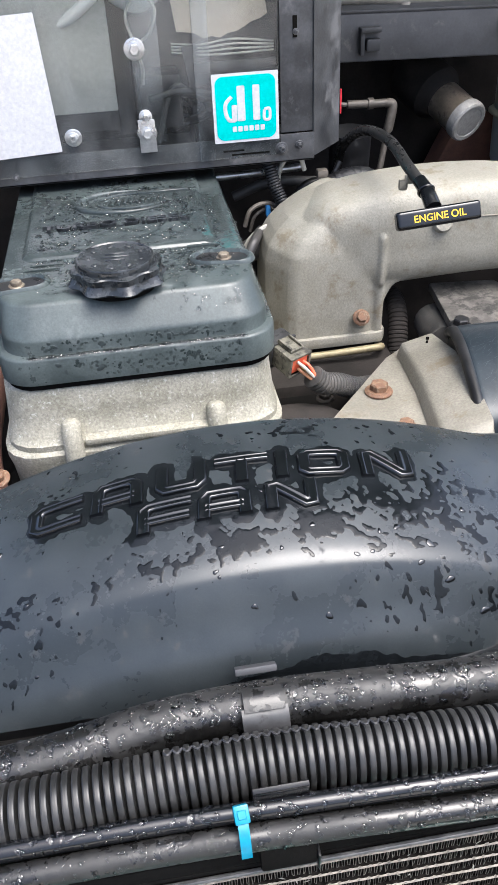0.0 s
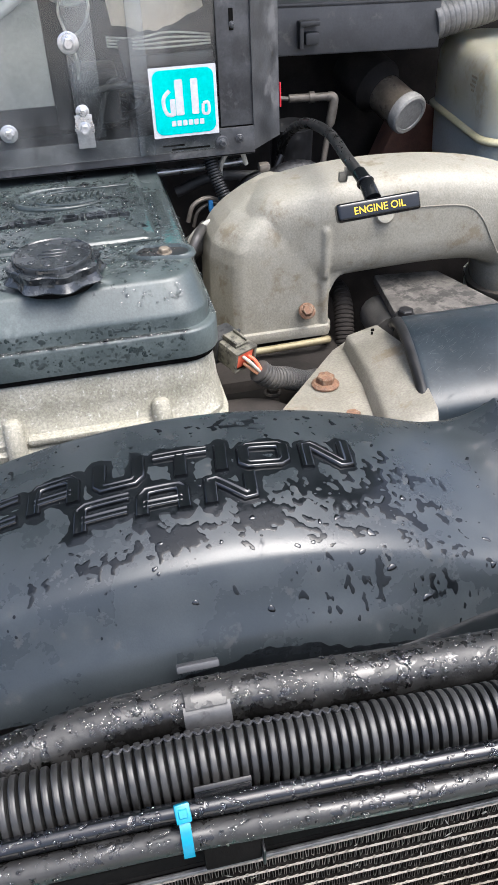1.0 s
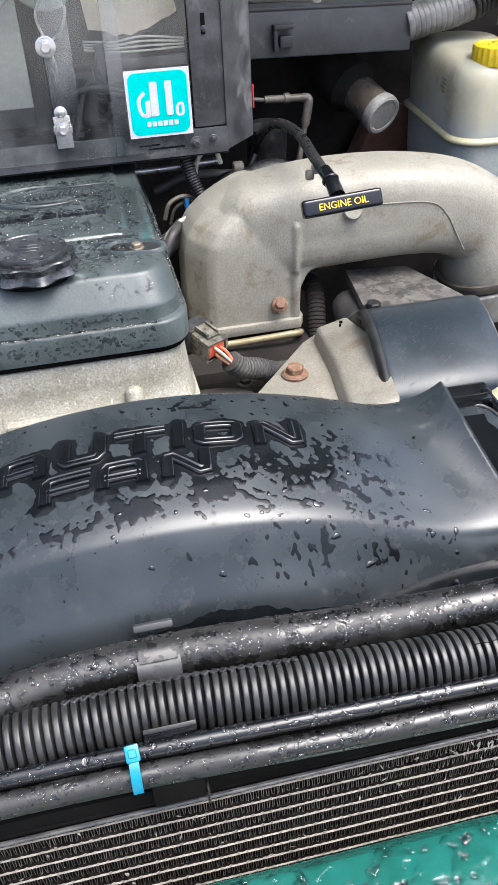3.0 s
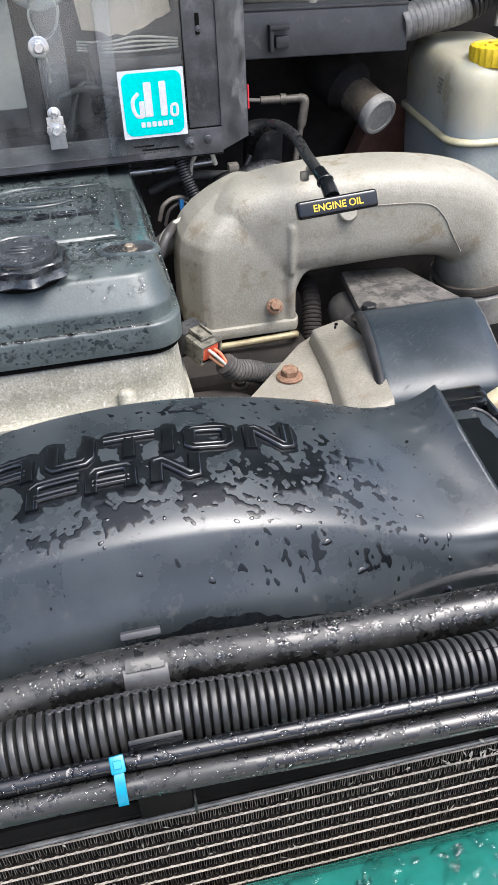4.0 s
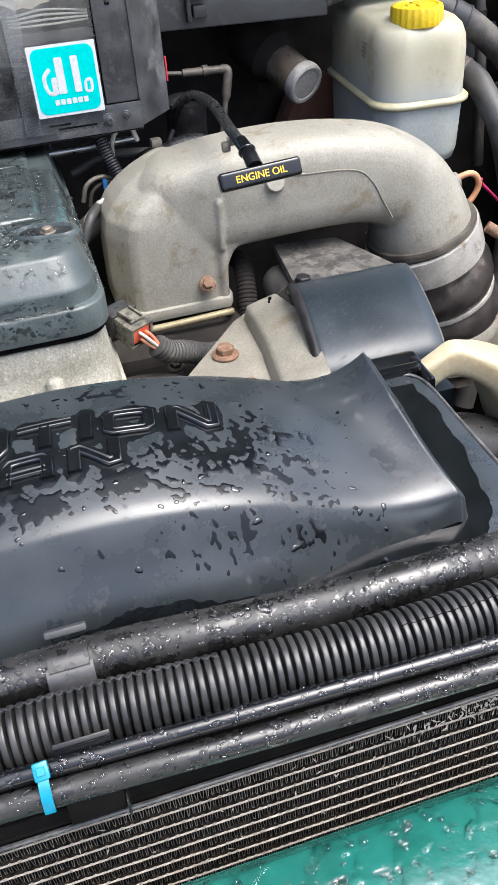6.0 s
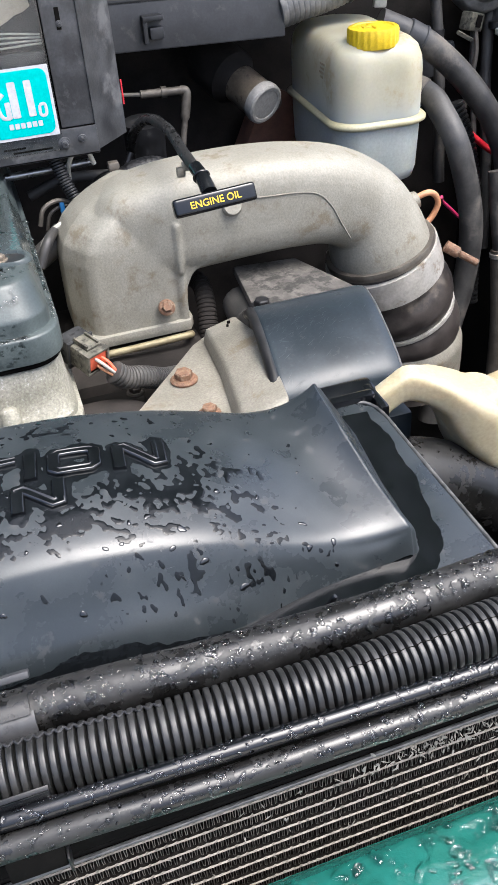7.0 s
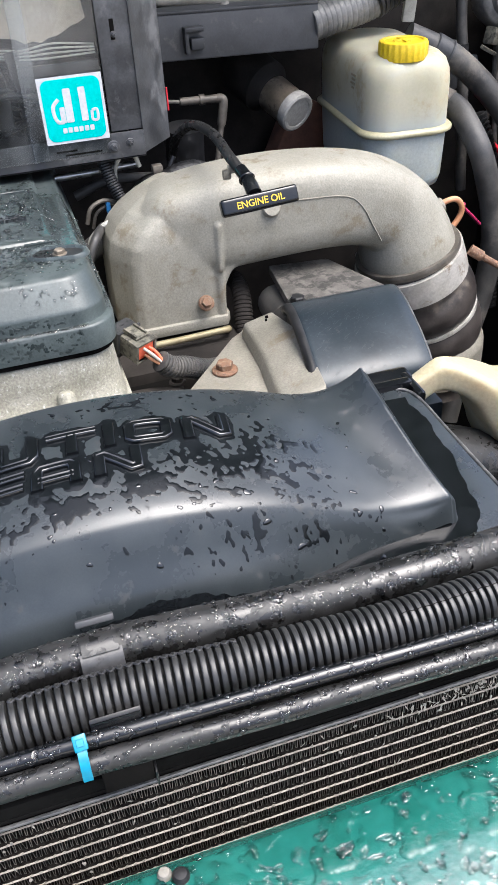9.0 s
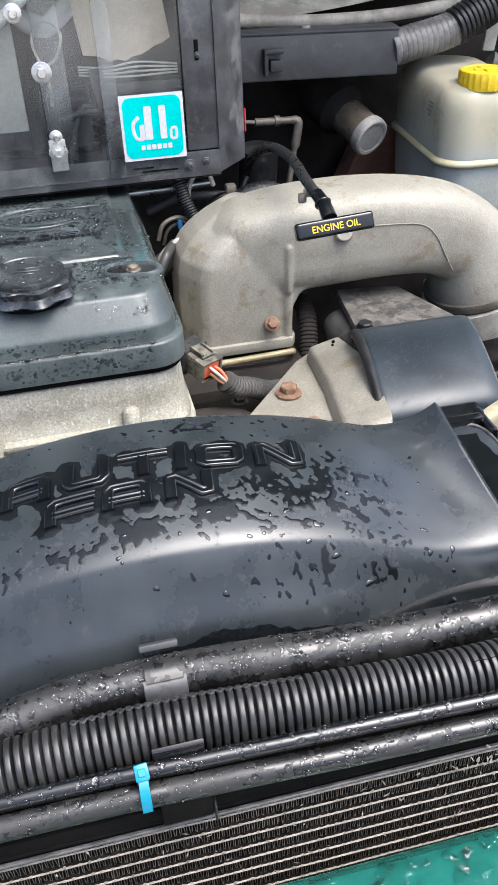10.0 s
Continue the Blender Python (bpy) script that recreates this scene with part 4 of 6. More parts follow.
hex_bolt("cover_bolt", (0.078, 0.737, 1.1335), (0, 0, 1), 0.0055, M_BRONZE, "small dull brown bolt head in the valve cover", "valve cover bolts")
hex_bolt("cover_bolt", (-0.118, 0.722, 1.1335), (0, 0, 1), 0.0055, M_BRONZE, "small dull brown bolt head in the valve cover", "valve cover bolts")

cap = thing("oil_filler_cap", (-0.024, 0.705, 1.134), "wet black lobed oil filler cap on the valve cover", "oil cap")
CAPM = Matrix.Translation((-0.024, 0.703, 1.134))
# skirt is near-black to paint the shadow line under the grip
part("skirt", lathe([(0.036, 0.0), (0.037, 0.004), (0.037, 0.0075)], 40, CAPM), M_DARK, cap)
part("grip", lathe([(0.037, 0.0055, 0.001), (0.0425, 0.0062, 0.0026), (0.0435, 0.0078, 0.0031), (0.0415, 0.0105, 0.0026), (0.0395, 0.0145, 0.0018), (0.0405, 0.0185, 0.0024), (0.0405, 0.0205, 0.0024), (0.039, 0.0216, 0.0018), (0.036, 0.0218, 0.0005), (0.0345, 0.0214, 0)], 128, CAPM @ pose(0, 0, 0, 0, 0, 12), 8), M_CAP, cap, angle=32)
disc = part("top_disc", lathe([(0.0355, 0.020), (0.0355, 0.0262), (0.0348, 0.0275), (0.0335, 0.0278), (0.0325, 0.0268), (0.0, 0.0266)], 56, CAPM), M_CAP, cap, angle=40)
for k in range(9):
    q = radians(20 + 40 * k)
    part("embossed_mark", turn(block(-0.003, 0.003, -0.0022, 0.0022, 0.0262, 0.0276, 0.0006, 1), CAPM @ pose(0.0245 * math.cos(q), 0.0245 * math.sin(q), 0, 0, 0, math.degrees(q) + 90)), M_CAP, disc)
part("embossed_mark", turn(join(block(-0.013, 0.013, -0.0012, 0.0012, 0.0262, 0.0276, 0.0005, 1), block(-0.009, 0.009, 0.006, 0.008, 0.0262, 0.0276, 0.0005, 1), block(-0.009, 0.009, -0.008, -0.006, 0.0262, 0.0276, 0.0005, 1)), CAPM), M_CAP, disc)

head = thing("diesel_engine", (-0.01, 0.8, 0.9), "pale speckled cast engine top below the valve cover", "engine")
rings = [rrect(-0.155 + a, 0.121 - a, 0.640 + f, 1.2, 0.034, z, 4) for a, f, z in
         ((0.012, 0.02, 0.80), (0.002, 0.008, 0.97), (0.0, 0.004, 0.985), (0.0, 0.004, 0.992), (0.004, 0.008, 0.995), (0.004, 0.008, 1.001), (0.006, 0.014, 1.006), (0.008, 0.018, 1.03), (0.01, 0.02, 1.054), (0.014, 0.024, 1.0585))]
part("casting", loft(rings), M_IRON, head, angle=42)
# added black ring paints the shadow gap below the cover's edge
part("shadow_gap", loft([rrect(VX0 + 0.004, VX1 - 0.004, VY0 + 0.004, 1.19, 0.03, z, 6) for z in (1.0575, 1.0634)]), M_DARK, head, "dark ring painting the shadow gap under the cover")
part("ledge", block(-0.075, 0.052, 0.643, 0.66, 1.0, 1.0065, 0.002), M_IRON, head)
for x in (-0.0865, 0.052):
    part("boss", tube([(x, 0.657, 1.024), (x, 0.648, 1.012), (x, 0.642, 0.99), (x, 0.64, 0.95)], lambda s: 0.0095 * (1 - 0.5 * max(0, 1 - s / 0.006) ** 2), 16), M_IRON, head)
hex_bolt("engine_bolt", (-0.158, 0.628, 0.985), (-0.2, -0.3, 1), 0.007, M_RUST, "rusty flanged bolt beside the cylinder head", "engine bolts")
# block is coloured near-black so the gap above it looks shaded
solo("engine_block", block(-0.17, 0.20, 0.56, 1.25, 0.45, 0.93, 0.02), M_DARK, "near-black engine block deep below, shade in its colour", "engine block")
solo("exhaust_pipe", tube([(-0.165, 0.62, 0.93), (-0.18, 0.68, 0.965), (-0.185, 0.78, 0.97), (-0.185, 1.0, 0.97)], 0.016, 16), M_RUSTPAINT, "rusty brown pipe beside the cylinder head", "pipe")

# ---- intake manifold elbow ----
mani = thing("intake_elbow", (0.3, 0.9, 0.96), "stained cast aluminium intake elbow bending downwards", "intake manifold")


def oval(c, u, v, a, b, n=32, e=2.6):
    out = []
    for k in range(n):
        q = 2 * math.pi * k / n
        cs, sn = math.cos(q), math.sin(q)
        out.append(c + u * (a * math.copysign(abs(cs) ** (2 / e), cs)) + v * (b * math.copysign(abs(sn) ** (2 / e), sn)))
    return out


path = spline([(0.175, 0.92, 1.056), (0.225, 0.915, 1.067), (0.28, 0.908, 1.079), (0.36, 0.902, 1.085), (0.43, 0.900, 1.083), (0.485, 0.900, 1.073), (0.526, 0.900, 1.05), (0.545, 0.900, 1.022), (0.557, 0.900, 0.988)], 6)
rings = []
for i, (p, (t, u, v)) in enumerate(zip(path, frames(path))):
    s = i / (len(path) - 1)
    w = 0.060 + 0.009 * smooth(0.75, 1, s) - 0.003 * smooth(0.3, 0.6, s)
    d = 0.057 + 0.013 * smooth(0.7, 1, s) - 0.002 * smooth(0.3, 0.6, s)
    k = 0.4 + 0.6 * math.sin(math.pi / 2 * min(1, i / 8))
    rings.append(oval(p, u, v, w * k, d * k, 36, 3.8 - 1.7 * smooth(0.3, 0.95, s)))
duct = loft(rings)
rings = []
for z, a, f in ((0.962, 0.0, 0.0), (1.02, 0.001, 0.001), (1.055, 0.002, 0.002), (1.072, 0.006, 0.003), (1.088, 0.017, 0.006), (1.102, 0.033, 0.011), (1.113, 0.052, 0.02), (1.121, 0.07, 0.034)):
    x0, x1, y0, y1 = 0.142 + a, 0.277, 0.853 + f, 0.985
    c = 0.024
    pts = [(x1, y1), (x0 + c, y1), (x0, y1 - c), (x0, y0 + 0.045), (x0 + 0.021, y0 + 0.006), (x0 + 0.03, y0), (x1 - 0.02, y0), (x1 - 0.006, y0 + 0.004), (x1, y0 + 0.02)]
    ring = []
    for k, q in enumerate(pts):
        nxt = pts[(k + 1) % len(pts)]
        ring += [Vector((q[0] + (nxt[0] - q[0]) * j / 3, q[1] + (nxt[1] - q[1]) * j / 3, z)) for j in range(3)]
    rings.append(ring)
body = loft(rings)
bmesh.ops.smooth_vert(body, verts=[v for v in body.verts if v.co.z > 0.97], factor=0.2, use_axis_x=True, use_axis_y=True, use_axis_z=True)
part("flange", prism([(0.146, 0.848), (0.278, 0.848), (0.284, 0.86), (0.284, 0.985), (0.146, 0.985)], 0.956, 0.970, 0.003), M_ALU, mani)
cast = part("casting", join(duct, body, block(0.269, 0.279, 0.852, 0.9, 0.962, 1.045, 0.003), block(0.2705, 0.2775, 0.8475, 0.9, 1.03, 1.092, 0.003), turn(prism([(0.270, -1.055), (0.315, -1.055), (0.315, -1.036), (0.291, -1.026), (0.281, -1.008), (0.2785, -0.98), (0.270, -0.98)], 0.857, 0.95, 0.0), Matrix(((1, 0, 0, 0), (0, 0, 1, 0), (0, -1, 0, 0), (0, 0, 0, 1))))), M_ALU, mani, angle=180)
rm = cast.modifiers.new("remesh", "REMESH")
rm.mode, rm.voxel_size, rm.use_smooth_shade = "VOXEL", 0.0024, True
sm_mod = cast.modifiers.new("smooth", "SMOOTH")
sm_mod.factor, sm_mod.iterations = 0.5, 3
part("casting_seam", tube([(0.362, 0.8452, 1.1085), (0.381, 0.845, 1.1065), (0.423, 0.8449, 1.104), (0.4476, 0.8449, 1.0976), (0.4636, 0.8447, 1.081), (0.4753, 0.8448, 1.0596), (0.489, 0.845, 1.035)], 0.0009, 8), M_PLATE, mani, "thin casting line")
part("boss", lathe([(0.0125, -0.012), (0.012, 0.002), (0.0105, 0.004), (0.006, 0.0045), (0, 0.0045)], 28, aim((0.341, 0.8475, 1.103), (0.05, -0.92, 0.38))), M_ALU, mani, "pale round boss")
hex_bolt("manifold_bolt", (0.2505, 0.8475, 0.993), (0, -0.75, 0.65), 0.0068, M_RUST, "rusty flanged bolt on the intake elbow", "engine bolts")

# boot, clamps and pipe
boot = thing("rubber_boot", (0.6, 0.9, 0.8), "brown-black rubber boot below the intake elbow", "hose")
bp = [(0.557, 0.900, 0.987), (0.572, 0.902, 0.945), (0.593, 0.906, 0.90), (0.606, 0.91, 0.86), (0.611, 0.914, 0.82), (0.613, 0.916, 0.76)]
part("seal_ring", tube([(0.5555, 0.900, 0.993), (0.5585, 0.900, 0.983)], lambda s: 0.0728 + 0.0012 * math.sin(min(1, s / 0.0104) * math.pi), 40, 4), M_DULL, boot, "thin brown seal ring")
part("bellows", tube(bp, lambda s: 0.0695 + 0.0095 * abs(math.sin((s - 0.055) / 0.054 * math.pi)) ** 0.75 if s > 0.055 else 0.070, 36, 8), M_BOOT, boot)
part("lower_cuff", tube([(0.6065, 0.911, 0.852), (0.611, 0.914, 0.82), (0.613, 0.916, 0.785)], lambda s: 0.0725 + 0.003 * min(1, s / 0.006) + (0.0075 if s > 0.02 else 0.0075 * s / 0.02), 36, 8), M_PLATE, boot, "stained metal pipe")


def clamp(at, way, r, width, label):
    ob = thing("hose_clamp", at, label, "hose clamp", "hose clamps")
    m = aim(at, way)
    part("band", lathe([(r, -width / 2), (r + 0.0015, -width / 2), (r + 0.002, 0), (r + 0.0015, width / 2), (r, width / 2)], 40, m), M_BAND, ob)
    return ob, m


cob, cm = clamp((0.5652, 0.9012, 0.9635), (0.35, 0.03, -0.94), 0.0755, 0.040, "wide steel clamp with a rusty bolt")
part("lug", turn(block(0.074, 0.092, -0.012, 0.012, -0.013, 0.013, 0.003), cm @ pose(0, 0, 0, 0, 0, -22)), M_BAND, cob)
part("screw", tube([(0.640, 0.872, 0.985), (0.654, 0.863, 0.976), (0.677, 0.849, 0.962)], lambda s: 0.0078 if s < 0.022 else 0.0048, 12), M_RUST, cob, "rusty clamp bolt")
clamp((0.5985, 0.9075, 0.884), (0.36, 0.06, -0.93), 0.0738, 0.006, "thin wire clamp on the rubber boot")

# ---- dipstick ----
dip = thing("dipstick", (0.29, 0.74, 1.15), "oil dipstick with black T-handle and yellow words", "dipstick")
hm = pose(0.2925, 0.74, 1.1535, -24, -3.5, 0)
hb = block(-0.0425, 0.0425, -0.0055, 0.0075, -0.009, 0.009, 0.004, 4)
handle = part("handle", turn(hb, hm), M_GLOSS, dip)
tx = words("ENGINE OIL", 0.0098, 1.0, 0.0003, 0.00012)
turn(tx, hm @ pose(0.0, -0.0056, -0.0005, 90, 0, 0))
part("handle_lettering", tx, M_YTEXT, handle, "yellow words ENGINE OIL")
part("neck", tube([(0.290, 0.748, 1.159), (0.289, 0.765, 1.168), (0.287, 0.785, 1.174)], lambda s: 0.0082 - 0.03 * s, 16), M_GLOSS, dip)
part("collar", circle(0.0078, 0.0014, aim((0.2885, 0.768, 1.169), (-0.02, 0.9, 0.45)), 24), M_GLOSS, dip)
part("guide_tube", tube([(0.288, 0.772, 1.17), (0.284, 0.815, 1.18), (0.284, 0.88, 1.188), (0.278, 0.95, 1.182), (0.271, 1.0, 1.16), (0.266, 1.03, 1.128), (0.262, 1.05, 1.05)], 0.0060, 14), M_RUBBER, dip, "wet black dipstick tube")
part("bracket", join(block(0.271, 0.280, 0.80, 0.8025, 1.160, 1.172, 0.003), block(0.277, 0.286, 0.8, 0.803, 1.166, 1.176, 0.001)), M_PLATE, dip, "pale tube bracket")

# ---- bracket plate and black covers ----
plate = thing("accessory_bracket", (0.25, 0.69, 0.95), "stained aluminium bracket plate with a raised rib", "bracket")
part("plate", prism([(0.12, 0.60), (0.165, 0.665), (0.262, 0.782), (0.285, 0.80), (0.318, 0.79), (0.325, 0.56), (0.2, 0.54)], 0.955, 0.974, 0.003), M_PLATE, plate)
rib = loft([[Vector(p) for p in q] for q in (
    [(0.2745, 0.785, 0.972), (0.318, 0.785, 0.972), (0.315, 0.782, 1.0), (0.2790, 0.782, 0.991)],
    [(0.270, 0.700, 0.972), (0.326, 0.700, 0.972), (0.323, 0.700, 1.012), (0.2765, 0.700, 0.992)],
    [(0.255, 0.590, 0.972), (0.312, 0.590, 0.972), (0.308, 0.590, 1.010), (0.262, 0.590, 0.992)],
    [(0.255, 0.570, 0.972), (0.310, 0.570, 0.972), (0.303, 0.575, 0.995), (0.272, 0.575, 0.995)])])
bmesh.ops.recalc_face_normals(rib, faces=rib.faces)
bmesh.ops.bevel(rib, geom=rib.edges[:], offset=0.004, segments=2, profile=0.6, affect="EDGES")
part("rib", rib, M_PLATE, plate, "worn rib")
# raised near-black dots paint the dark inside of two small holes
for x, y, r in ((0.3005, 0.757, 0.0013), (0.2965, 0.7475, 0.0009)):
    part("pit", lathe([(r, -0.002), (r * 0.95, 0.0008), (0.0, 0.001)], 10, Matrix.Translation((x, y, 1.0038 + (0.782 - y) * 0.15)) @ Matrix.Diagonal((1.6, 0.8, 1, 1))), M_DARK, plate, "dark dot painting a small shaded hole")
hex_bolt("bracket_bolt", (0.233, 0.711, 0.975), (0, 0, 1), 0.010, M_RUST, "orange rusty flanged bolt on the bracket", "engine bolts")
hex_bolt("bracket_bolt", (0.241, 0.641, 0.974), (0, 0, 1), 0.008, M_RUST, "rusty flanged bolt on the bracket", "engine bolts")

bc = thing("belt_cover", (0.39, 0.68, 0.95), "curved glossy black cover with dusty scratches", "cover")
prof = [(0.752, 1.012), (0.75, 1.021), (0.737, 1.0295), (0.722, 1.0325), (0.70, 1.0315), (0.68, 1.0275), (0.66, 1.022), (0.64, 1.0155), (0.62, 1.0075), (0.607, 0.999), (0.601, 0.989), (0.600, 0.975)]
curve = spline([Vector((0, *p)) for p in prof], 4)
rings = []
for x, k in ((0.3225, 0.0), (0.3245, 0.0022), (0.33, 0.003), (0.44, 0.003), (0.452, 0.0022), (0.456, 0.0)):
    rings.append([Vector((x - (0.752 - p.y) * 0.12, p.y, p.z - 0.003 + k)) for p in curve] + [Vector((x - (0.752 - p.y) * 0.12, p.y + 0.002, p.z - 0.008)) for p in reversed(curve)])
sheet = part("sheet", loft(rings), M_COVER, bc, angle=50)
random.seed(31)
marks = []
for _ in range(320):
    k = min(len(curve) - 2, 8 + int(abs(random.gauss(0, 9))))
    p, q = curve[k], curve[k + 1]
    p = p.lerp(q, random.random())
    x = 0.33 + min(0.11, abs(random.gauss(0, 0.05))) - (0.752 - p.y) * 0.12
    nrm = Vector((0, q.z - p.z, p.y - q.y)) if p.y != q.y else Vector((0, 0, 1))
    nrm = nrm.normalized() if nrm.z > 0 else -nrm.normalized()
    marks.append((Vector((x, p.y, p.z)), nrm, Vector((random.gauss(1, 0.35), random.gauss(0.7, 0.35), 0))))
tagged(scratches("scratches", marks, (0.002, 0.016), 0.00013, M_SCUFF, sheet, "fine pale scratches and dust"), kind="stuff")
part("side", loft([[Vector((x - (0.752 - p.y) * 0.12, p.y, p.z - 0.005)) for p in curve] + [Vector((x - 0.018, 0.605, 0.9)), Vector((x, 0.75, 0.9))] for x in (0.3235, 0.3265)]), M_BLACK, bc)
part("edge_trim", tube([Vector((0.3225 - (0.752 - p.y) * 0.12, p.y, p.z - 0.006)) for p in curve[4::4]], 0.0062, 12, 4), M_BLACK, bc, "thick dark rubber edge")
# pale tube: edge wear together with a painted reflection line
part("edge_rim", tube([Vector((0.4555 - (0.752 - p.y) * 0.12, p.y, p.z - 0.003)) for p in curve[4:-4:4]], 0.0013, 8, 4), M_RIM, bc, "worn edge with its bright reflection painted in")
part("rear_plate", prism([(0.335, 0.752), (0.35, 0.895), (0.43, 0.885), (0.475, 0.752)], 0.994, 1.006, 0.003), M_DUSTY, bc, "dusty flat rear plate")
part("rear_end", tube([(0.343, 0.80, 0.97), (0.35, 0.87, 0.965)], 0.024, 16, 3), M_RUBBER_DRY, bc)
hex_bolt("cover_screw", (0.349, 0.783, 1.0025), (0, 0, 1), 0.009, M_BLACK, "black screw head on the cover", "engine bolts")
part("front_ledge", join(block(0.296, 0.418, 0.572, 0.600, 0.968, 0.985, 0.003), block(0.29, 0.42, 0.552, 0.566, 0.955, 0.975, 0.003)), M_GLOSS, bc)

# ---- connector, looms and pipes beside the head ----
con = thing("sensor_connector", (0.135, 0.72, 1.0), "olive plastic connector with an orange seal and wires", "connector")
cmx = aim((0.146, 0.720, 1.018), (0.5, -0.82, -0.2))
housing = part("housing", turn(join(block(-0.0145, 0.0145, -0.0125, 0.0125, -0.026, 0.0, 0.003), block(-0.0145, 0.0145, 0.0095, 0.0125, -0.002, 0.005, 0.001), block(-0.0145, 0.0145, -0.0125, -0.0095, -0.002, 0.005, 0.001),
                                    block(-0.0145, -0.0115, -0.0095, 0.0095, -0.002, 0.005, 0.001), block(0.0115, 0.0145, -0.0095, 0.0095, -0.002, 0.005, 0.001)), cmx), M_CONN, con)
part("latch", turn(join(block(-0.0085, 0.0085, 0.012, 0.0155, -0.026, -0.003, 0.0012), block(-0.0085, -0.006, 0.0155, 0.0185, -0.024, -0.004, 0.0008), block(0.006, 0.0085, 0.0155, 0.0185, -0.024, -0.004, 0.0008)), cmx), M_CONN, housing)
part("sleeve", turn(join(block(-0.0155, 0.0155, -0.0165, 0.0135, -0.044, -0.0225, 0.004), block(-0.0165, 0.0165, -0.0175, 0.0145, -0.026, -0.0225, 0.001)), cmx), M_CLIP, con)
part("seal", turn(block(-0.0112, 0.0112, -0.0092, 0.0092, -0.001, 0.0032, 0.002), cmx), M_ORANGE, housing)
for k, (dx, dy, mm) in enumerate(((-0.004, 0.005, M_WIREW), (0.0, 0.0005, M_ORANGE), (0.004, 0.003, M_ORANGE), (-0.002, -0.0045, M_COPPER), (0.004, -0.005, M_YELLOW))):
    a = cmx @ Vector((dx, dy, 0.004))
    part("wire", tube([a, a + Vector((0.006, -0.006, -0.004)), Vector((0.163 + dx * 0.3, 0.708, 1.002 + dy * 0.5))], 0.0017, 8, 5), mm, con)
solo("sensor_loom", ribbed([(0.160, 0.711, 1.005), (0.172, 0.714, 0.993), (0.192, 0.725, 0.982), (0.216, 0.745, 0.962), (0.238, 0.772, 0.944), (0.271, 0.812, 0.92)], 0.0098, 0.0125, 0.0046, 16), M_RUBBER_DRY,
     "dusty black corrugated loom from the connector", "cable conduit")
solo("fuel_line", tube([(0.150, 0.838, 0.953), (0.20, 0.832, 0.957), (0.262, 0.83, 0.96), (0.275, 0.84, 0.955), (0.278, 0.87, 0.94)], 0.0044, 12), M_BRASS, "brass coloured fuel line under the elbow", "pipe")
solo("lower_housing", block(0.12, 0.29, 0.79, 1.0, 0.86, 0.945, 0.01), M_FIREWALL, "dull dark engine casting under the elbow", "engine casting")
solo("lower_hose", tube([(0.115, 0.70, 0.955), (0.15, 0.705, 0.95), (0.18, 0.70, 0.94), (0.20, 0.67, 0.92)], 0.022, 16), M_FIREWALL, "dusty black hose below the connector", "hose")
solo("pump_loom", ribbed([(0.296, 0.83, 0.91), (0.300, 0.85, 0.944), (0.306, 0.878, 0.976), (0.309, 0.91, 0.984), (0.31, 0.95, 0.974)], 0.0108, 0.0122, 0.005, 16), M_FIREWALL, "dusty corrugated tube under the elbow", "cable conduit")
hex_bolt("engine_bolt", (0.185, 0.755, 0.945), (0, 0, 1), 0.007, M_FIREWALL, "dull bolt below the connector", "engine bolts")

# ---- gas generator box ----
BY = 0.966
gen = thing("generator_box", (0.0, 1.0, 1.15), "black steel and acrylic box with wiring inside", "equipment box")
rail = part("bottom_rail", join(block(-0.46, 0.219, BY, BY + 0.003, 1.149, 1.181, 0.001), block(-0.46, 0.219, BY, 1.12, 1.149, 1.152, 0.001)), M_FRAME, gen)
post = part("right_post", join(block(0.180, 0.219, BY + 0.0035, BY + 0.0065, 1.182, 1.41, 0.001)), M_FRAME, gen)
part("side_flange", loft([[Vector(p) for p in ((0.2185, BY + 0.001, z), (0.262, BY + 0.052 , z), (0.262, BY + 0.056, z), (0.2185, BY + 0.006, z))] for z in (1.153, 1.41)]), M_FRAME, gen, "scuffed splayed side plate")
part("top_rail", block(-0.46, 0.219, BY + 0.004, BY + 0.008, 1.385, 1.41, 0.001), M_FRAME, gen)
part("left_post", block(-0.46, -0.43, BY + 0.004, BY + 0.008, 1.182, 1.385, 0.001), M_FRAME, gen)
# inner walls near-black: the shadow inside the box is in their colour
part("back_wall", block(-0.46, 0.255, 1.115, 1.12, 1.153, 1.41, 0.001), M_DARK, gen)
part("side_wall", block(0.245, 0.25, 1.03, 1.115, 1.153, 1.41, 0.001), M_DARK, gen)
part("roof", block(-0.46, 0.26, BY + 0.01, 1.12, 1.411, 1.415, 0.001), M_FRAME, gen)
pane = part("pane", block(-0.455, 0.178, BY - 0.0035, BY - 0.0006, 1.160, 1.40, 0.0006, 1), M_ACRYL, gen, "clear scratched acrylic front")
pane.visible_shadow = False
part("overlap_strip", block(0.083, 0.1003, BY - 0.0056, BY - 0.0037, 1.160, 1.40, 0.0005, 1), M_STRIP, pane, "overlapping edge of clear sheet")
part("inner_plate", block(-0.42, -0.005, 0.988, 0.994, 1.218, 1.39, 0.001), M_GREYPANEL, gen, "pale grey plate behind the acrylic")
part("inner_frame", join(block(-0.0045, 0.014, 0.992, 0.996, 1.19, 1.41, 0.001), block(-0.42, -0.0045, 0.996, 1.0, 1.195, 1.217, 0.001)), M_BLACK, gen)
random.seed(23)
torn = [(0.105, 0.10), (0.0, 0.10)] + [(0.105 * k / 11, 0.012 * abs(k - 5) / 5 + random.uniform(-0.003, 0.003)) for k in range(12)]
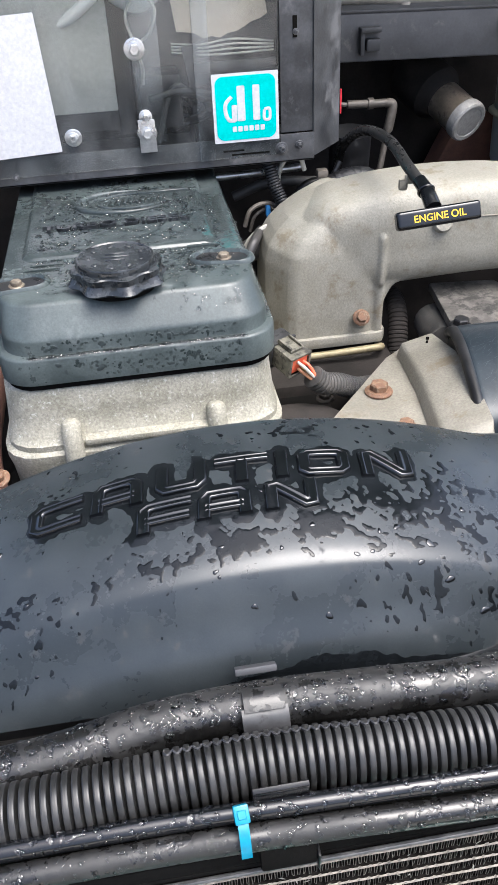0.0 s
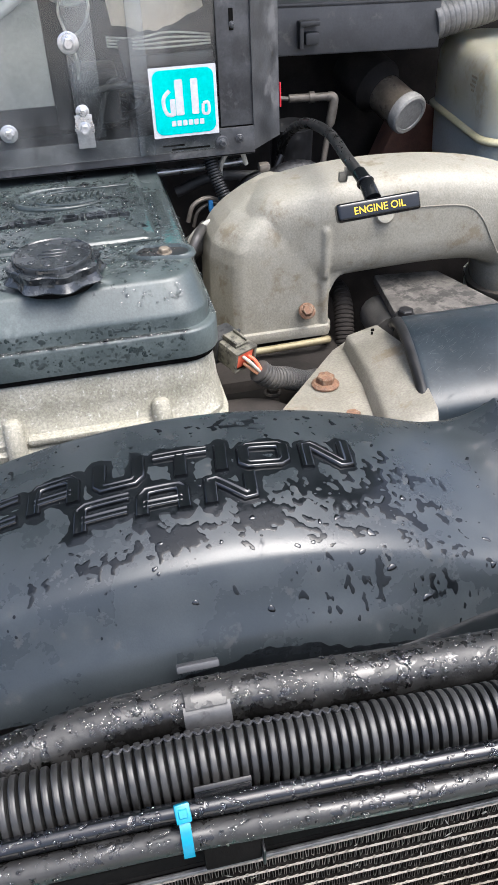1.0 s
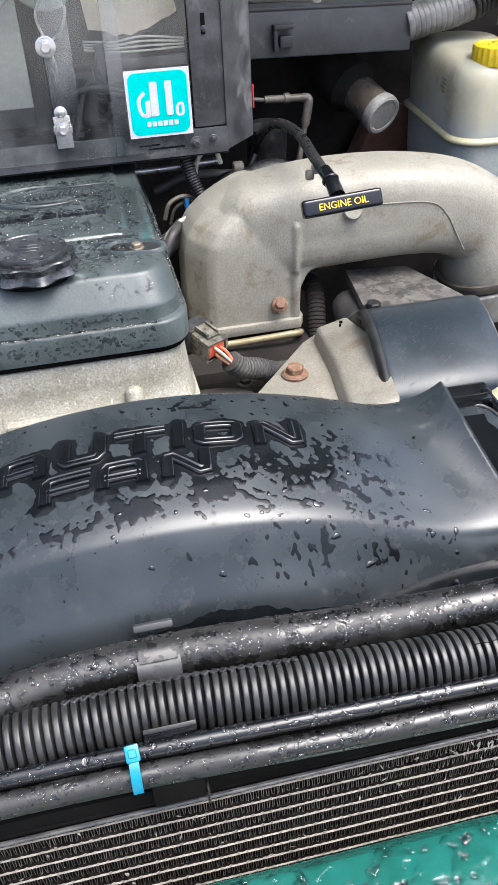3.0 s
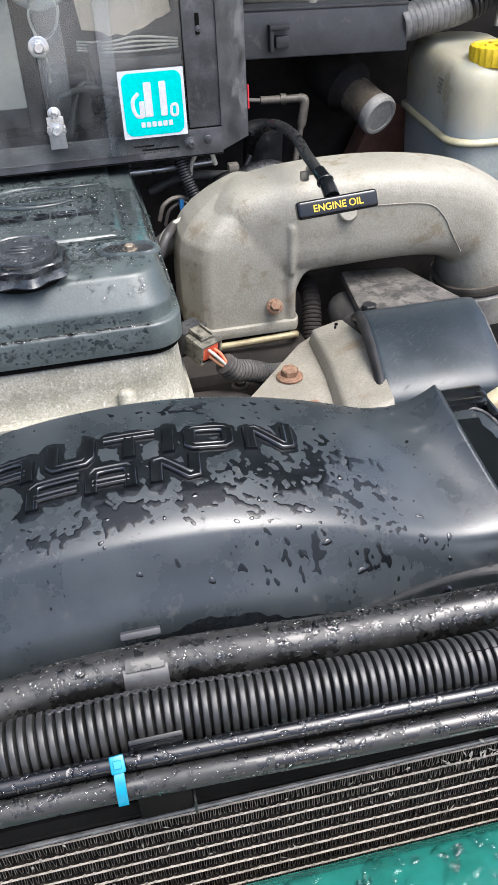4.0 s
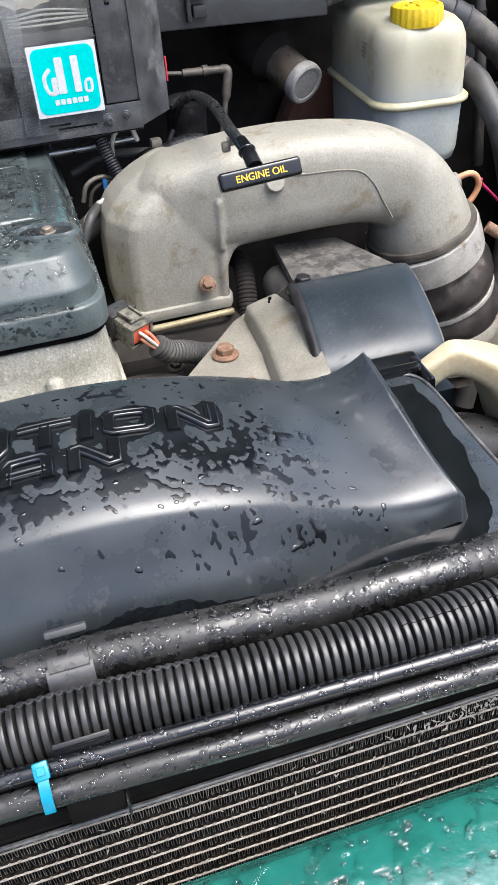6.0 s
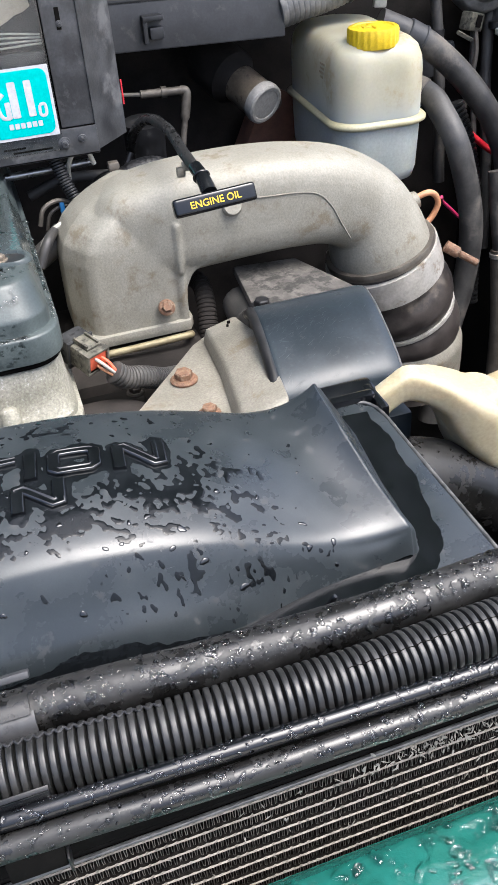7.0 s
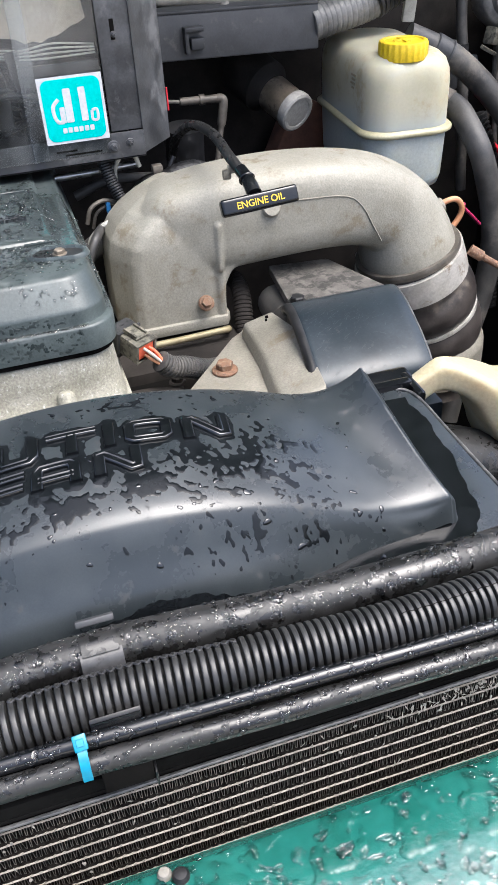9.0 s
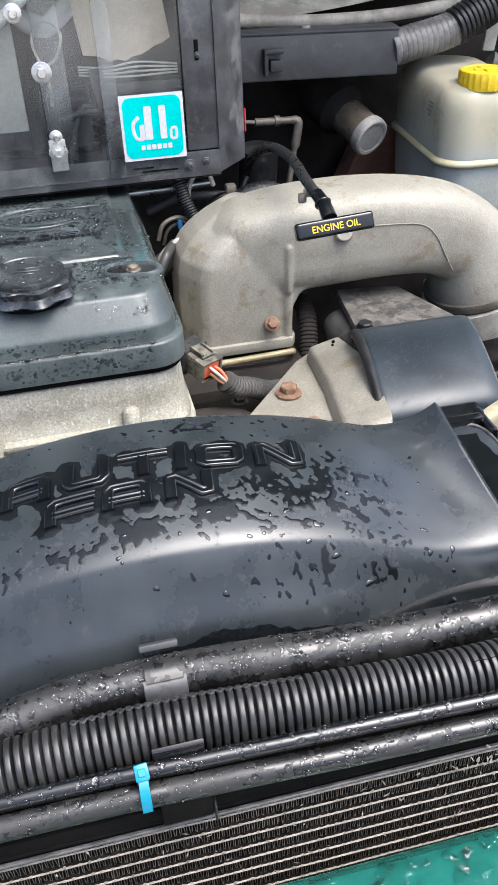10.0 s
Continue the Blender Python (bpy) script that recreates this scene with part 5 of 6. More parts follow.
part("paper", turn(prism(torn, 0.0, 0.0012, 0), pose(0.072, 1.012, 1.276, 84, -7, 0)), M_PAPER, gen, "tan torn sheet")
part("clear_strip", block(0.0165, 0.047, 0.976, 0.979, 1.182, 1.41, 0.0006, 1), M_STRIP, gen, "clear plastic strip")
part("inner_shelf", join(block(0.088, 0.178, 0.985, 0.99, 1.250, 1.262, 0.001), block(0.088, 0.178, 0.996, 1.04, 1.250, 1.252, 0.0005)), M_BLACK, gen)
part("small_plate", turn(block(-0.014, 0.014, -0.001, 0.001, -0.022, 0.022, 0.0006), pose(0.090, 0.994, 1.258, 0, -10, 0)), M_GREYPL, gen, "small grey plate with bolt holes")
part("shelf_bracket", block(0.084, 0.178, 0.9815, 0.9845, 1.2515, 1.2625, 0.001), M_GREYPL, gen)
for k in range(4):
    part("white_cable", tube([(0.062, 1.0, 1.281 - 0.003 * k), (0.095, 0.993, 1.279 - 0.0035 * k), (0.13, 0.99, 1.283 - 0.005 * k), (0.178, 0.995, 1.277 - 0.003 * k)], 0.0011, 8), M_WIREW, gen)
for k in range(7):
    a = Vector((random.uniform(0.03, 0.075), random.uniform(0.985, 1.03), random.uniform(1.17, 1.25)))
    b = Vector((random.uniform(0.05, 0.10), random.uniform(0.985, 1.01), random.uniform(1.18, 1.25)))
    c = Vector((random.uniform(0.09, 0.15), random.uniform(0.99, 1.05), random.uniform(1.165, 1.24)))
    part("black_cable", tube([a, b, c], random.uniform(0.0022, 0.005), 10), M_BLACK if k % 3 else M_GREYPL, gen)
for k in range(5):
    part("vent_bar", block(0.13, 0.18, 0.984, 0.99, 1.19 + 0.014 * k, 1.197 + 0.014 * k, 0.001), M_FRAME, gen)
part("electronics", join(block(0.02, 0.07, 1.0, 1.05, 1.19, 1.25, 0.006), block(0.08, 0.13, 1.0, 1.06, 1.155, 1.215, 0.006)), M_BLACK, gen)
part("coil", tube([(0.06, 1.03, 1.34), (0.03, 1.0, 1.325), (0.0, 1.0, 1.345), (0.02, 1.01, 1.38), (0.06, 1.02, 1.38)], 0.012, 14), M_HOSECLEAR, gen)
part("vent_hose", tube([(-0.075, 1.0, 1.30), (-0.04, 0.99, 1.318), (-0.01, 0.985, 1.34), (0.03, 0.985, 1.37)], 0.007, 12), M_HOSECLEAR, gen)
part("hook_cable", tube([(0.021, 0.975, 1.288), (0.015, 0.98, 1.315), (0.03, 0.985, 1.333), (0.047, 0.985, 1.32), (0.04, 0.982, 1.298), (0.026, 0.975, 1.288)], 0.0016, 8), M_WIREW, gen)
part("hook_cable", tube([(0.022, 0.975, 1.28), (0.027, 0.978, 1.265), (0.026, 0.98, 1.245)], 0.002, 8), M_WIREW, gen)
part("black_cable", tube([(0.14, 0.985, 1.19), (0.165, 0.983, 1.196), (0.176, 0.983, 1.213), (0.17, 0.985, 1.23)], 0.0022, 8), M_BLACK, gen)
part("clip_plate", block(0.0145, 0.0335, BY - 0.006, BY - 0.0038, 1.176, 1.212, 0.0006), M_STEEL, pane, "clear plastic retaining clip")
for x, z, r in ((0.024, 1.197, 0.0075), (0.024, 1.215, 0.005), (-0.059, 1.199, 0.0065), (0.02, 1.285, 0.0075), (0.0, 1.345, 0.0065), (0.179, 1.1665, 0.0065), (0.200, 1.169, 0.0045), (-0.13, 1.161, 0.003), (0.197, 1.29, 0.003), (-0.16, 1.2, 0.006)):
    steel = r > 0.0049 and x < 0.17
    q = r * 1.3 if steel else r
    m = aim((x, BY - 0.0036, z), (0, -1, 0))
    part("bolt", join(lathe([(q * 1.15, 0), (q * 1.15, 0.0008), (q * 1.02, 0.0014), (q * 0.8, 0.0014)], 28, m), lathe([(q * 0.78, 0.001), (q * 0.78, 0.003), (q * 0.7, 0.0034)], 28, m),
                      lathe([(q * 0.6, 0.002), (q * 0.6, 0.0075), (q * 0.5, 0.0086), (q * 0.3, 0.0086), (q * 0.28, 0.0076)], 6, m)), M_STEEL if steel else M_FRAME, pane)
# slots are uncut: near-black strips paint the shade inside them
for x0, x1 in ((0.11, 0.135), (0.12, 0.165)):
    part("slot", block(x0, x1, BY - 0.0008, BY + 0.0002, 1.1665 if x0 < 0.115 else 1.162, 1.1685 if x0 < 0.115 else 1.164, 0), M_DARK, rail)
part("post_slot", block(0.195, 0.2, BY + 0.0025, BY + 0.0037, 1.283, 1.305, 0.0004, 1), M_DARK, post)
# sticker: white square, turquoise field with plain white shapes
sk = thing("sticker", (0.138, BY - 0.004, 1.179), "turquoise and white square vinyl sticker on the acrylic", "sticker")
sm = pose(0.1385, BY - 0.0038, 1.2155, 90, 0, 0) @ pose(0, 0, 0, 0, 0, 0)
part("backing", turn(loft([rrect(-0.0378, 0.0378, -0.0375, 0.0375, 0.001, z, 2) for z in (0.0, 0.0003)]), sm), M_WHITE, sk)
field = part("field", turn(loft([rrect(-0.0345, 0.0345, -0.0345, 0.0345, 0.009, z, 8) for z in (0.0003, 0.0006)]), sm), M_TEAL, sk)
shapes = [(-0.010, -0.001, -0.014, 0.024), (0.008, 0.016, -0.014, 0.024), (-0.0165, -0.0105, -0.014, 0.004)]
sbm = [turn(loft([rrect(a, b, c, d, 0.0012, z, 2) for z in (0.0006 + 0.00005 * i, 0.0009 + 0.00005 * i)]), sm) for i, (a, b, c, d) in enumerate(shapes)]
part("mark", join(*sbm), M_WHITE, field, "white plain mark")
part("mark", turn(tube([(-0.013, -0.013, 0.0008), (-0.02, -0.012, 0.0008), (-0.0235, -0.004, 0.0008), (-0.023, 0.006, 0.0008), (-0.016, 0.013, 0.0008)], 0.0022, 8), sm @ Matrix.Diagonal((1, 1, 0.12, 1)) @ pose(0, 0, 0.005)), M_WHITE, field)
part("mark", turn(tube([(0.021, -0.003, 0.0008), (0.027, -0.003, 0.0008), (0.027, -0.0135, 0.0008), (0.021, -0.0135, 0.0008), (0.021, -0.0035, 0.0008)], 0.0017, 8), sm @ Matrix.Diagonal((1, 1, 0.12, 1)) @ pose(0, 0, 0.005)), M_WHITE, field)
for k in range(6):
    part("bar", turn(loft([rrect(-0.0165 + 0.0065 * k, -0.0115 + 0.0065 * k, -0.0255, -0.0195, 0.0008, z, 2) for z in (0.0006, 0.0009)]), sm), M_WHITE, field)
# second label: plain white
lab = thing("white_label", (-0.1, BY - 0.004, 1.185), "white square vinyl label on the acrylic", "sticker")
part("sheet", turn(loft([rrect(-0.075, 0.0, 0.0, 0.142, 0.001, z, 2) for z in (0.0, 0.0004)]), pose(-0.0735, BY - 0.0038, 1.185, 90, -2.5, 0)), M_WHITE, lab)

# wiring behind the elbow, under the box
solo("ribbed_cable", ribbed([(0.165, 0.985, 1.148), (0.172, 0.975, 1.12), (0.184, 0.96, 1.085), (0.19, 0.95, 1.06)], 0.0065, 0.0082, 0.0035, 14), M_BLACK, "black ribbed cable hanging below the box", "cable conduit")
solo("support_rod", tube([(-0.1, 1.03, 1.118), (0.12, 1.03, 1.118), (0.18, 1.03, 1.12), (0.215, 1.03, 1.121)], 0.0048, 12), M_STEEL, "dull grey metal rod under the box", "rod")
solo("pale_cable", tube([(0.179, 1.0, 1.10), (0.181, 0.99, 1.132), (0.191, 0.985, 1.149), (0.205, 0.985, 1.148), (0.212, 0.99, 1.13)], 0.003, 8), M_WIREW, "pale cable loop below the box", "cable")
for a, r in (((0.132, 0.972, 1.072), 0.0028), ((0.140, 0.985, 1.060), 0.0022)):
    solo("cable_loop", tube([a, (a[0] + 0.008, a[1], a[2] + 0.02), (a[0] + 0.028, a[1] + 0.004, a[2] + 0.026), (a[0] + 0.05, a[1] + 0.01, a[2] + 0.014)], r, 8), M_DULL, "dull brown cable loop beside the elbow", "cable", "engine cables")
solo("pale_cable", tube([(0.125, 0.95, 1.03), (0.13, 0.945, 1.06), (0.15, 0.945, 1.078), (0.175, 0.95, 1.08)], 0.0032, 8), M_WIREW, "pale cable beside the valve cover", "cable")
solo("taped_loom", ribbed([(0.20, 0.99, 1.065), (0.235, 0.985, 1.10), (0.262, 0.985, 1.114), (0.29, 0.99, 1.112), (0.31, 0.99, 1.095)], 0.0135, 0.014, 0.007, 16), M_BLACK, "dusty taped loom behind the elbow", "cable conduit")
solo("heater_hose", tube([(0.12, 0.95, 1.04), (0.15, 0.955, 1.055), (0.19, 0.965, 1.06), (0.24, 1.02, 1.05)], 0.014, 14), M_RUBBER_DRY, "dark hose behind the valve cover", "hose")
solo("blue_connector", block(0.160, 0.166, 0.975, 0.985, 1.08, 1.098, 0.002), M_BLUE, "small blue plastic connector", "connector")
solo("vacuum_fitting", join(tube([(0.318, 1.19, 1.152), (0.345, 1.19, 1.151), (0.378, 1.19, 1.150)], 0.0058, 12), tube([(0.376, 1.19, 1.150), (0.384, 1.188, 1.148), (0.383, 1.186, 1.135), (0.375, 1.182, 1.10), (0.366, 1.175, 1.06)], lambda q: 0.0068 if q < 0.045 else 0.0045, 12), lathe([(0.0078, -0.004), (0.0078, 0.004)], 14, aim((0.352, 1.19, 1.151), (1, 0, 0)))), M_DULL, "pale grey elbow fitting with thin line", "fitting")
solo("vacuum_line", tube([(0.25, 1.2, 1.158), (0.318, 1.19, 1.152)], 0.0028, 8), M_COWL, "thin grey line to the fitting", "pipe")
solo("hose_column", tube([(0.30, 1.1, 1.14), (0.30, 1.11, 1.05), (0.31, 1.12, 0.9)], 0.028, 16), M_BLACK, "thick black hose behind the dipstick", "hose")
solo("red_strip", block(0.2635, 0.2652, 1.02, 1.024, 1.185, 1.213, 0.0004), M_RED, "thin red strip beside the box", "strip")

random.seed(11)
for a, b, c, r, mm in (((0.118, 0.90, 1.05), (0.135, 0.915, 1.075), (0.15, 0.96, 1.07), 0.006, M_RUBBER_DRY), ((0.12, 0.98, 1.02), (0.15, 0.975, 1.05), (0.20, 0.99, 1.055), 0.008, M_BLACK),
                       ((0.19, 1.02, 1.06), (0.22, 1.02, 1.10), (0.27, 1.03, 1.10), 0.006, M_BLACK), ((0.21, 1.0, 1.07), (0.24, 1.0, 1.095), (0.262, 1.01, 1.13), 0.004, M_BLACK),
                       ((0.13, 1.06, 1.08), (0.18, 1.06, 1.095), (0.25, 1.06, 1.09), 0.007, M_RUBBER_DRY)):
    solo("engine_cable", tube([a, b, c], r, 10), mm, "dark cable in the gap behind the valve cover", "cable", "engine cables")
solo("small_connector", block(0.228, 0.242, 0.985, 1.0, 1.118, 1.128, 0.003), M_DULL, "small grey connector behind the elbow", "connector")
# ---- firewall side ----
fp = thing("cowl", (0.35, 1.2, 1.2), "grey plastic cowl strip with a clip", "cowl")
part("panel", turn(block(-0.46, 0.205, -0.004, 0.004, -0.03, 0.032, 0.003), pose(0.338, 1.2, 1.236, -6, 1.6, 0)), M_GREYPL, fp)
part("top_lip", turn(block(-0.46, 0.205, 0.0, 0.06, 0.03, 0.035, 0.002), pose(0.338, 1.2, 1.236, 4, 1.6, 0)), M_GREYPL, fp)
part("clip", join(block(0.333, 0.339, 1.183, 1.198, 1.216, 1.25, 0.002), block(0.333, 0.362, 1.181, 1.198, 1.244, 1.251, 0.002), block(0.342, 0.362, 1.184, 1.198, 1.22, 1.236, 0.003)), M_GREYPL, fp)
cowl = thing("cowl_seal", (0.4, 1.24, 1.27), "weathered beige cowl lip with rubber seal", "cowl")
part("lip", tube([(0.15, 1.235, 1.292), (0.30, 1.235, 1.284), (0.42, 1.235, 1.275), (0.55, 1.235, 1.276), (0.70, 1.24, 1.288)], 0.010, 12), M_COWL, cowl)
part("sheet", grid([[(0.15 + 0.55 * i / 20, 1.235 + 0.05 * k, 1.292 - 0.016 * math.sin(math.pi * min(1, i / 14)) + 0.008 + 0.02 * k ** 0.7) for k in range(6)] for i in range(21)]), M_COWL, cowl)
part("seal", tube([(0.15, 1.228, 1.278), (0.30, 1.228, 1.27), (0.42, 1.228, 1.261), (0.55, 1.23, 1.264), (0.66, 1.235, 1.272)], 0.005, 10), M_DARK, cowl)
part("pin", lathe([(0.008, 0), (0.006, 0.012), (0.003, 0.014)], 12, aim((0.405, 1.222, 1.272), (0, -0.3, -1))), M_COWL, cowl)
solo("flexible_duct", ribbed([(0.535, 1.215, 1.232), (0.57, 1.22, 1.238), (0.64, 1.225, 1.252), (0.71, 1.235, 1.282), (0.78, 1.25, 1.33)], 0.0252, 0.026, 0.009, 20), M_DUCT, "silver-grey taped flexible duct", "duct")
solo("black_duct", ribbed([(0.64, 1.222, 1.253), (0.71, 1.231, 1.285), (0.78, 1.246, 1.335)], 0.026, 0.0285, 0.008, 20), M_BLACK, "black corrugated duct over the grey one", "duct")

srv = thing("cylinder_plug", (0.51, 1.3, 1.1), "brown metal cylinder with a bright silver end", "cylinder")
sm2 = aim((0.513, 1.215, 1.106), (0.42, -1.0, -0.42))
part("body", turn(lathe([(0.029, -0.13), (0.029, -0.012), (0.0305, -0.01)], 32), sm2), M_BRONZE, srv)
part("end", turn(lathe([(0.031, -0.012), (0.032, -0.004), (0.031, 0.002), (0.028, 0.004), (0.0235, 0.0035), (0.0225, 0.0025), (0.0, 0.003)], 36), sm2), M_SILVER, srv, "bright silver end cap")
part("collar", turn(lathe([(0.042, -0.14), (0.042, -0.078), (0.037, -0.072), (0.03, -0.06)], 32), sm2), M_FIREWALL, srv)
solo("brake_bracket", turn(block(-0.05, 0.06, -0.02, 0.02, -0.12, 0.04, 0.004), pose(0.585, 1.362, 1.045, 0, 28, 10)), M_RUSTPAINT, "red-brown metal bracket behind the tank", "bracket")
hex_bolt("bracket_bolt", (0.571, 1.338, 1.075), (0.2, -1, 0.2), 0.010, M_DULL, "dull bolt behind the tank", "engine bolts")

tank = thing("brake_reservoir", (0.63, 1.15, 1.02), "aged translucent white fluid reservoir with seam", "reservoir")


def tank_rings(levels):
    m = Matrix.Translation((0.635, 1.052, 0.006)) @ pose(0, 0, 0, 0, 0, -5) @ Matrix.Translation((-0.635, -1.052, 0))
    return [[m @ p for p in rrect(0.566 + i, 0.704 - i, 1.052 + i, 1.325 - i, 0.042, z, 8)] for i, z in levels]


part("lower_half", loft(tank_rings(((0.018, 1.000), (0.006, 1.006), (0.003, 1.02), (0.001, 1.0865)))), M_FLUID, tank, "bluish lower half", 60)
part("seam", loft(tank_rings(((0.001, 1.0862), (-0.003, 1.0868), (-0.0055, 1.089), (-0.0055, 1.093), (-0.003, 1.0955), (0.001, 1.0968)))), M_SEAM, tank, "pale seam flange", 60)
part("upper_half", loft(tank_rings(((0.0012, 1.0965), (0.001, 1.155), (0.0025, 1.172), (0.007, 1.185), (0.015, 1.193), (0.026, 1.196), (0.036, 1.1965)))), M_TANK, tank, "yellowed upper half", 60)
tank_turn = Matrix.Translation((0.635, 1.052, 0.006)) @ pose(0, 0, 0, 0, 0, -5) @ Matrix.Translation((-0.635, -1.052, 0))
for k, (w, dz) in enumerate(((0.020, 0.0), (0.016, -0.006), (0.019, -0.012), (0.012, -0.018))):
    part("marking", turn(block(0.5666, 0.5675, 1.118 + 0.002 * k, 1.118 + 0.002 * k + w, 1.163 + dz, 1.1662 + dz, 0.0003, 1), tank_turn), M_STAIN, tank, "worn brown printed line")
part("neck", lathe([(0.032, 1.195), (0.032, 1.206)], 32, Matrix.Translation((0.632, 1.092, 0))), M_TANK, tank)
part("cap", join(lathe([(0.0345, 0.0, 0), (0.0352, 0.001, 0.0006), (0.0352, 0.0205, 0.0006), (0.0343, 0.0235, 0.0002), (0.0325, 0.0245, 0), (0.028, 0.0245, 0), (0.027, 0.0232, 0), (0.0, 0.0236, 0)], 144, Matrix.Translation((0.632, 1.092, 1.195)), 24),
     block(0.628, 0.636, 1.076, 1.108, 1.212, 1.2205, 0.001), block(0.616, 0.648, 1.088, 1.096, 1.212, 1.2202, 0.001)), M_YELLOW, tank, "ribbed yellow screw cap")

# ---- wing side: hoses, wires, bottle ----
upper = thing("coolant_hose", (0.9, 1.16, 0.6), "dusty thick black coolant hose with a grey collar", "hose", "coolant hoses")
part("hose", tube([(0.70, 1.21, 1.20), (0.744, 1.20, 1.180), (0.777, 1.19, 1.161), (0.824, 1.18, 1.12), (0.864, 1.17, 1.074), (0.896, 1.165, 1.026), (0.920, 1.16, 0.967), (0.934, 1.15, 0.889), (0.93, 1.13, 0.76), (0.91, 1.09, 0.62)], 0.0195, 20), M_RUBBER_DRY, upper)
part("collar", lathe([(0.0195, -0.014), (0.0212, -0.012), (0.0215, 0.012), (0.0228, 0.0135), (0.0228, 0.016), (0.0195, 0.0165)], 24, aim((0.752, 1.198, 1.176), (0.85, -0.2, -0.5))), M_GREYPL, upper, "dusty grey collar")
lower = thing("coolant_hose", (0.76, 1.0, 0.6), "dusty thick black coolant hose with a pale fitting", "hose", "coolant hoses")
part("hose", tube([(0.70, 1.17, 1.125), (0.739, 1.12, 1.110), (0.745, 1.08, 1.088), (0.753, 1.05, 1.055), (0.765, 1.04, 1.011), (0.778, 1.035, 0.957), (0.782, 1.03, 0.902), (0.776, 1.03, 0.822), (0.752, 1.02, 0.746), (0.71, 0.99, 0.60)], 0.0182, 20), M_RUBBER_DRY, lower)
part("collar", lathe([(0.0195, -0.012), (0.0215, -0.01), (0.0215, 0.01), (0.0195, 0.012)], 24, aim((0.729, 1.132, 1.114), (0.5, -0.7, -0.25))), M_DULL, lower, "dull metal collar")
hs = thing("hose_sleeve", (0.84, 1.0, 0.6), "wet mottled grey sleeve over a black hose", "hose")
part("sleeve", tube([(0.868, 1.06, 0.86), (0.865, 1.03, 0.74), (0.85, 1.0, 0.62)], 0.022, 18), M_DULL, hs)
part("hose", tube([(0.868, 1.10, 0.98), (0.869, 1.08, 0.91), (0.868, 1.058, 0.855)], 0.018, 18), M_RUBBER_DRY, hs)
part("band", lathe([(0.0225, -0.004), (0.0238, -0.003), (0.0238, 0.003), (0.0225, 0.004)], 24, aim((0.868, 1.058, 0.852), (0, 0.2, 1))), M_BAND, hs, "steel band")
solo("ribbed_loom", ribbed([(0.845, 1.22, 1.06), (0.868, 1.2, 0.98), (0.876, 1.18, 0.88), (0.87, 1.15, 0.72)], 0.014, 0.0175, 0.008, 16), M_BLACK, "black ribbed loom between the hoses", "cable conduit")
solo("red_wire", tube([(0.82, 1.23, 1.05), (0.866, 1.22, 1.018), (0.921, 1.22, 0.974), (0.96, 1.22, 0.95)], 0.0055, 10), M_RED, "bright red thick wire between the hoses", "wire")
bw = thing("battery_wire", (0.965, 1.28, 1.1), "pink-red thick wire with a white collar", "wire")
part("lead", tube([(0.962, 1.27, 1.148), (0.963, 1.265, 1.125), (0.963, 1.26, 1.10), (0.965, 1.255, 1.06)], 0.0075, 12), M_PINK, bw)
part("collar", lathe([(0.013, -0.006), (0.0155, -0.004), (0.0155, 0.003), (0.010, 0.007)], 20, aim((0.962, 1.27, 1.148), (0, -0.2, -1))), M_FLUID, bw, "white plastic collar")
solo("pink_wire", tube([(0.778, 1.12, 0.945), (0.792, 1.14, 0.929), (0.815, 1.15, 0.908), (0.84, 1.16, 0.885)], 0.0028, 8), M_PINK, "thin magenta wire behind the elbow", "wire")
solo("copper_loop", tube([(0.650, 1.0, 1.0), (0.685, 1.0, 1.008), (0.700, 1.0, 0.99), (0.687, 1.0, 0.965), (0.655, 0.99, 0.955)], 0.0045, 10), M_COPPER, "copper-brown bent tube beside the elbow", "pipe")
solo("pipe_fitting", join(lathe([(0.015, -0.02), (0.017, 0.0), (0.012, 0.02)], 16, aim((0.640, 0.99, 1.0), (1, 0, 0.3))), block(0.628, 0.652, 0.985, 1.005, 0.96, 0.99, 0.004)), M_PLATE, "pale pipe fitting beside the elbow", "fitting")
for x, z, r in ((0.845, 1.21, 0.0095), (0.955, 1.06, 0.010), (0.985, 1.12, 0.008), (0.925, 1.09, 0.005)):
    solo("wire_loom", tube([(x, 1.31, z + 0.12), (x - 0.003, 1.295, z), (x + 0.006, 1.285, z - 0.10), (x + 0.015, 1.27, z - 0.3)], r, 12), M_RUBBER_DRY, "dark wire bundle at the firewall", "cable")
for x in (0.846, 0.958):
    solo("cable_clamp", lathe([(0.0105, -0.006), (0.0125, -0.005), (0.0125, 0.005), (0.0105, 0.006)], 20, aim((x, 1.291, 1.155), (0, 0.05, 1))), M_BLACK, "black band round a wire bundle", "clip")
mod = thing("relay_holder", (0.90, 1.29, 1.13), "dirty beige plastic relay holder on the firewall", "relay")
part("body", turn(block(-0.017, 0.017, -0.012, 0.012, -0.014, 0.014, 0.004), pose(0.91, 1.29, 1.165, 0, 14, 20)), M_CONN, mod)
# opening drawn as a near-black block, its inner shade as colour
part("slot", turn(block(-0.006, 0.006, -0.0135, -0.011, -0.009, 0.009, 0.001), pose(0.912, 1.289, 1.166, 0, 14, 20)), M_DARK, mod)
part("bracket", turn(block(-0.02, 0.014, -0.003, 0.003, -0.003, 0.003, 0.001), pose(0.895, 1.278, 1.145, 20, 28, 0)), M_CONN, mod)
part("wire", tube([(0.916, 1.285, 1.15), (0.918, 1.28, 1.12), (0.914, 1.28, 1.08), (0.905, 1.28, 1.03)], 0.004, 8), M_DULL, mod)
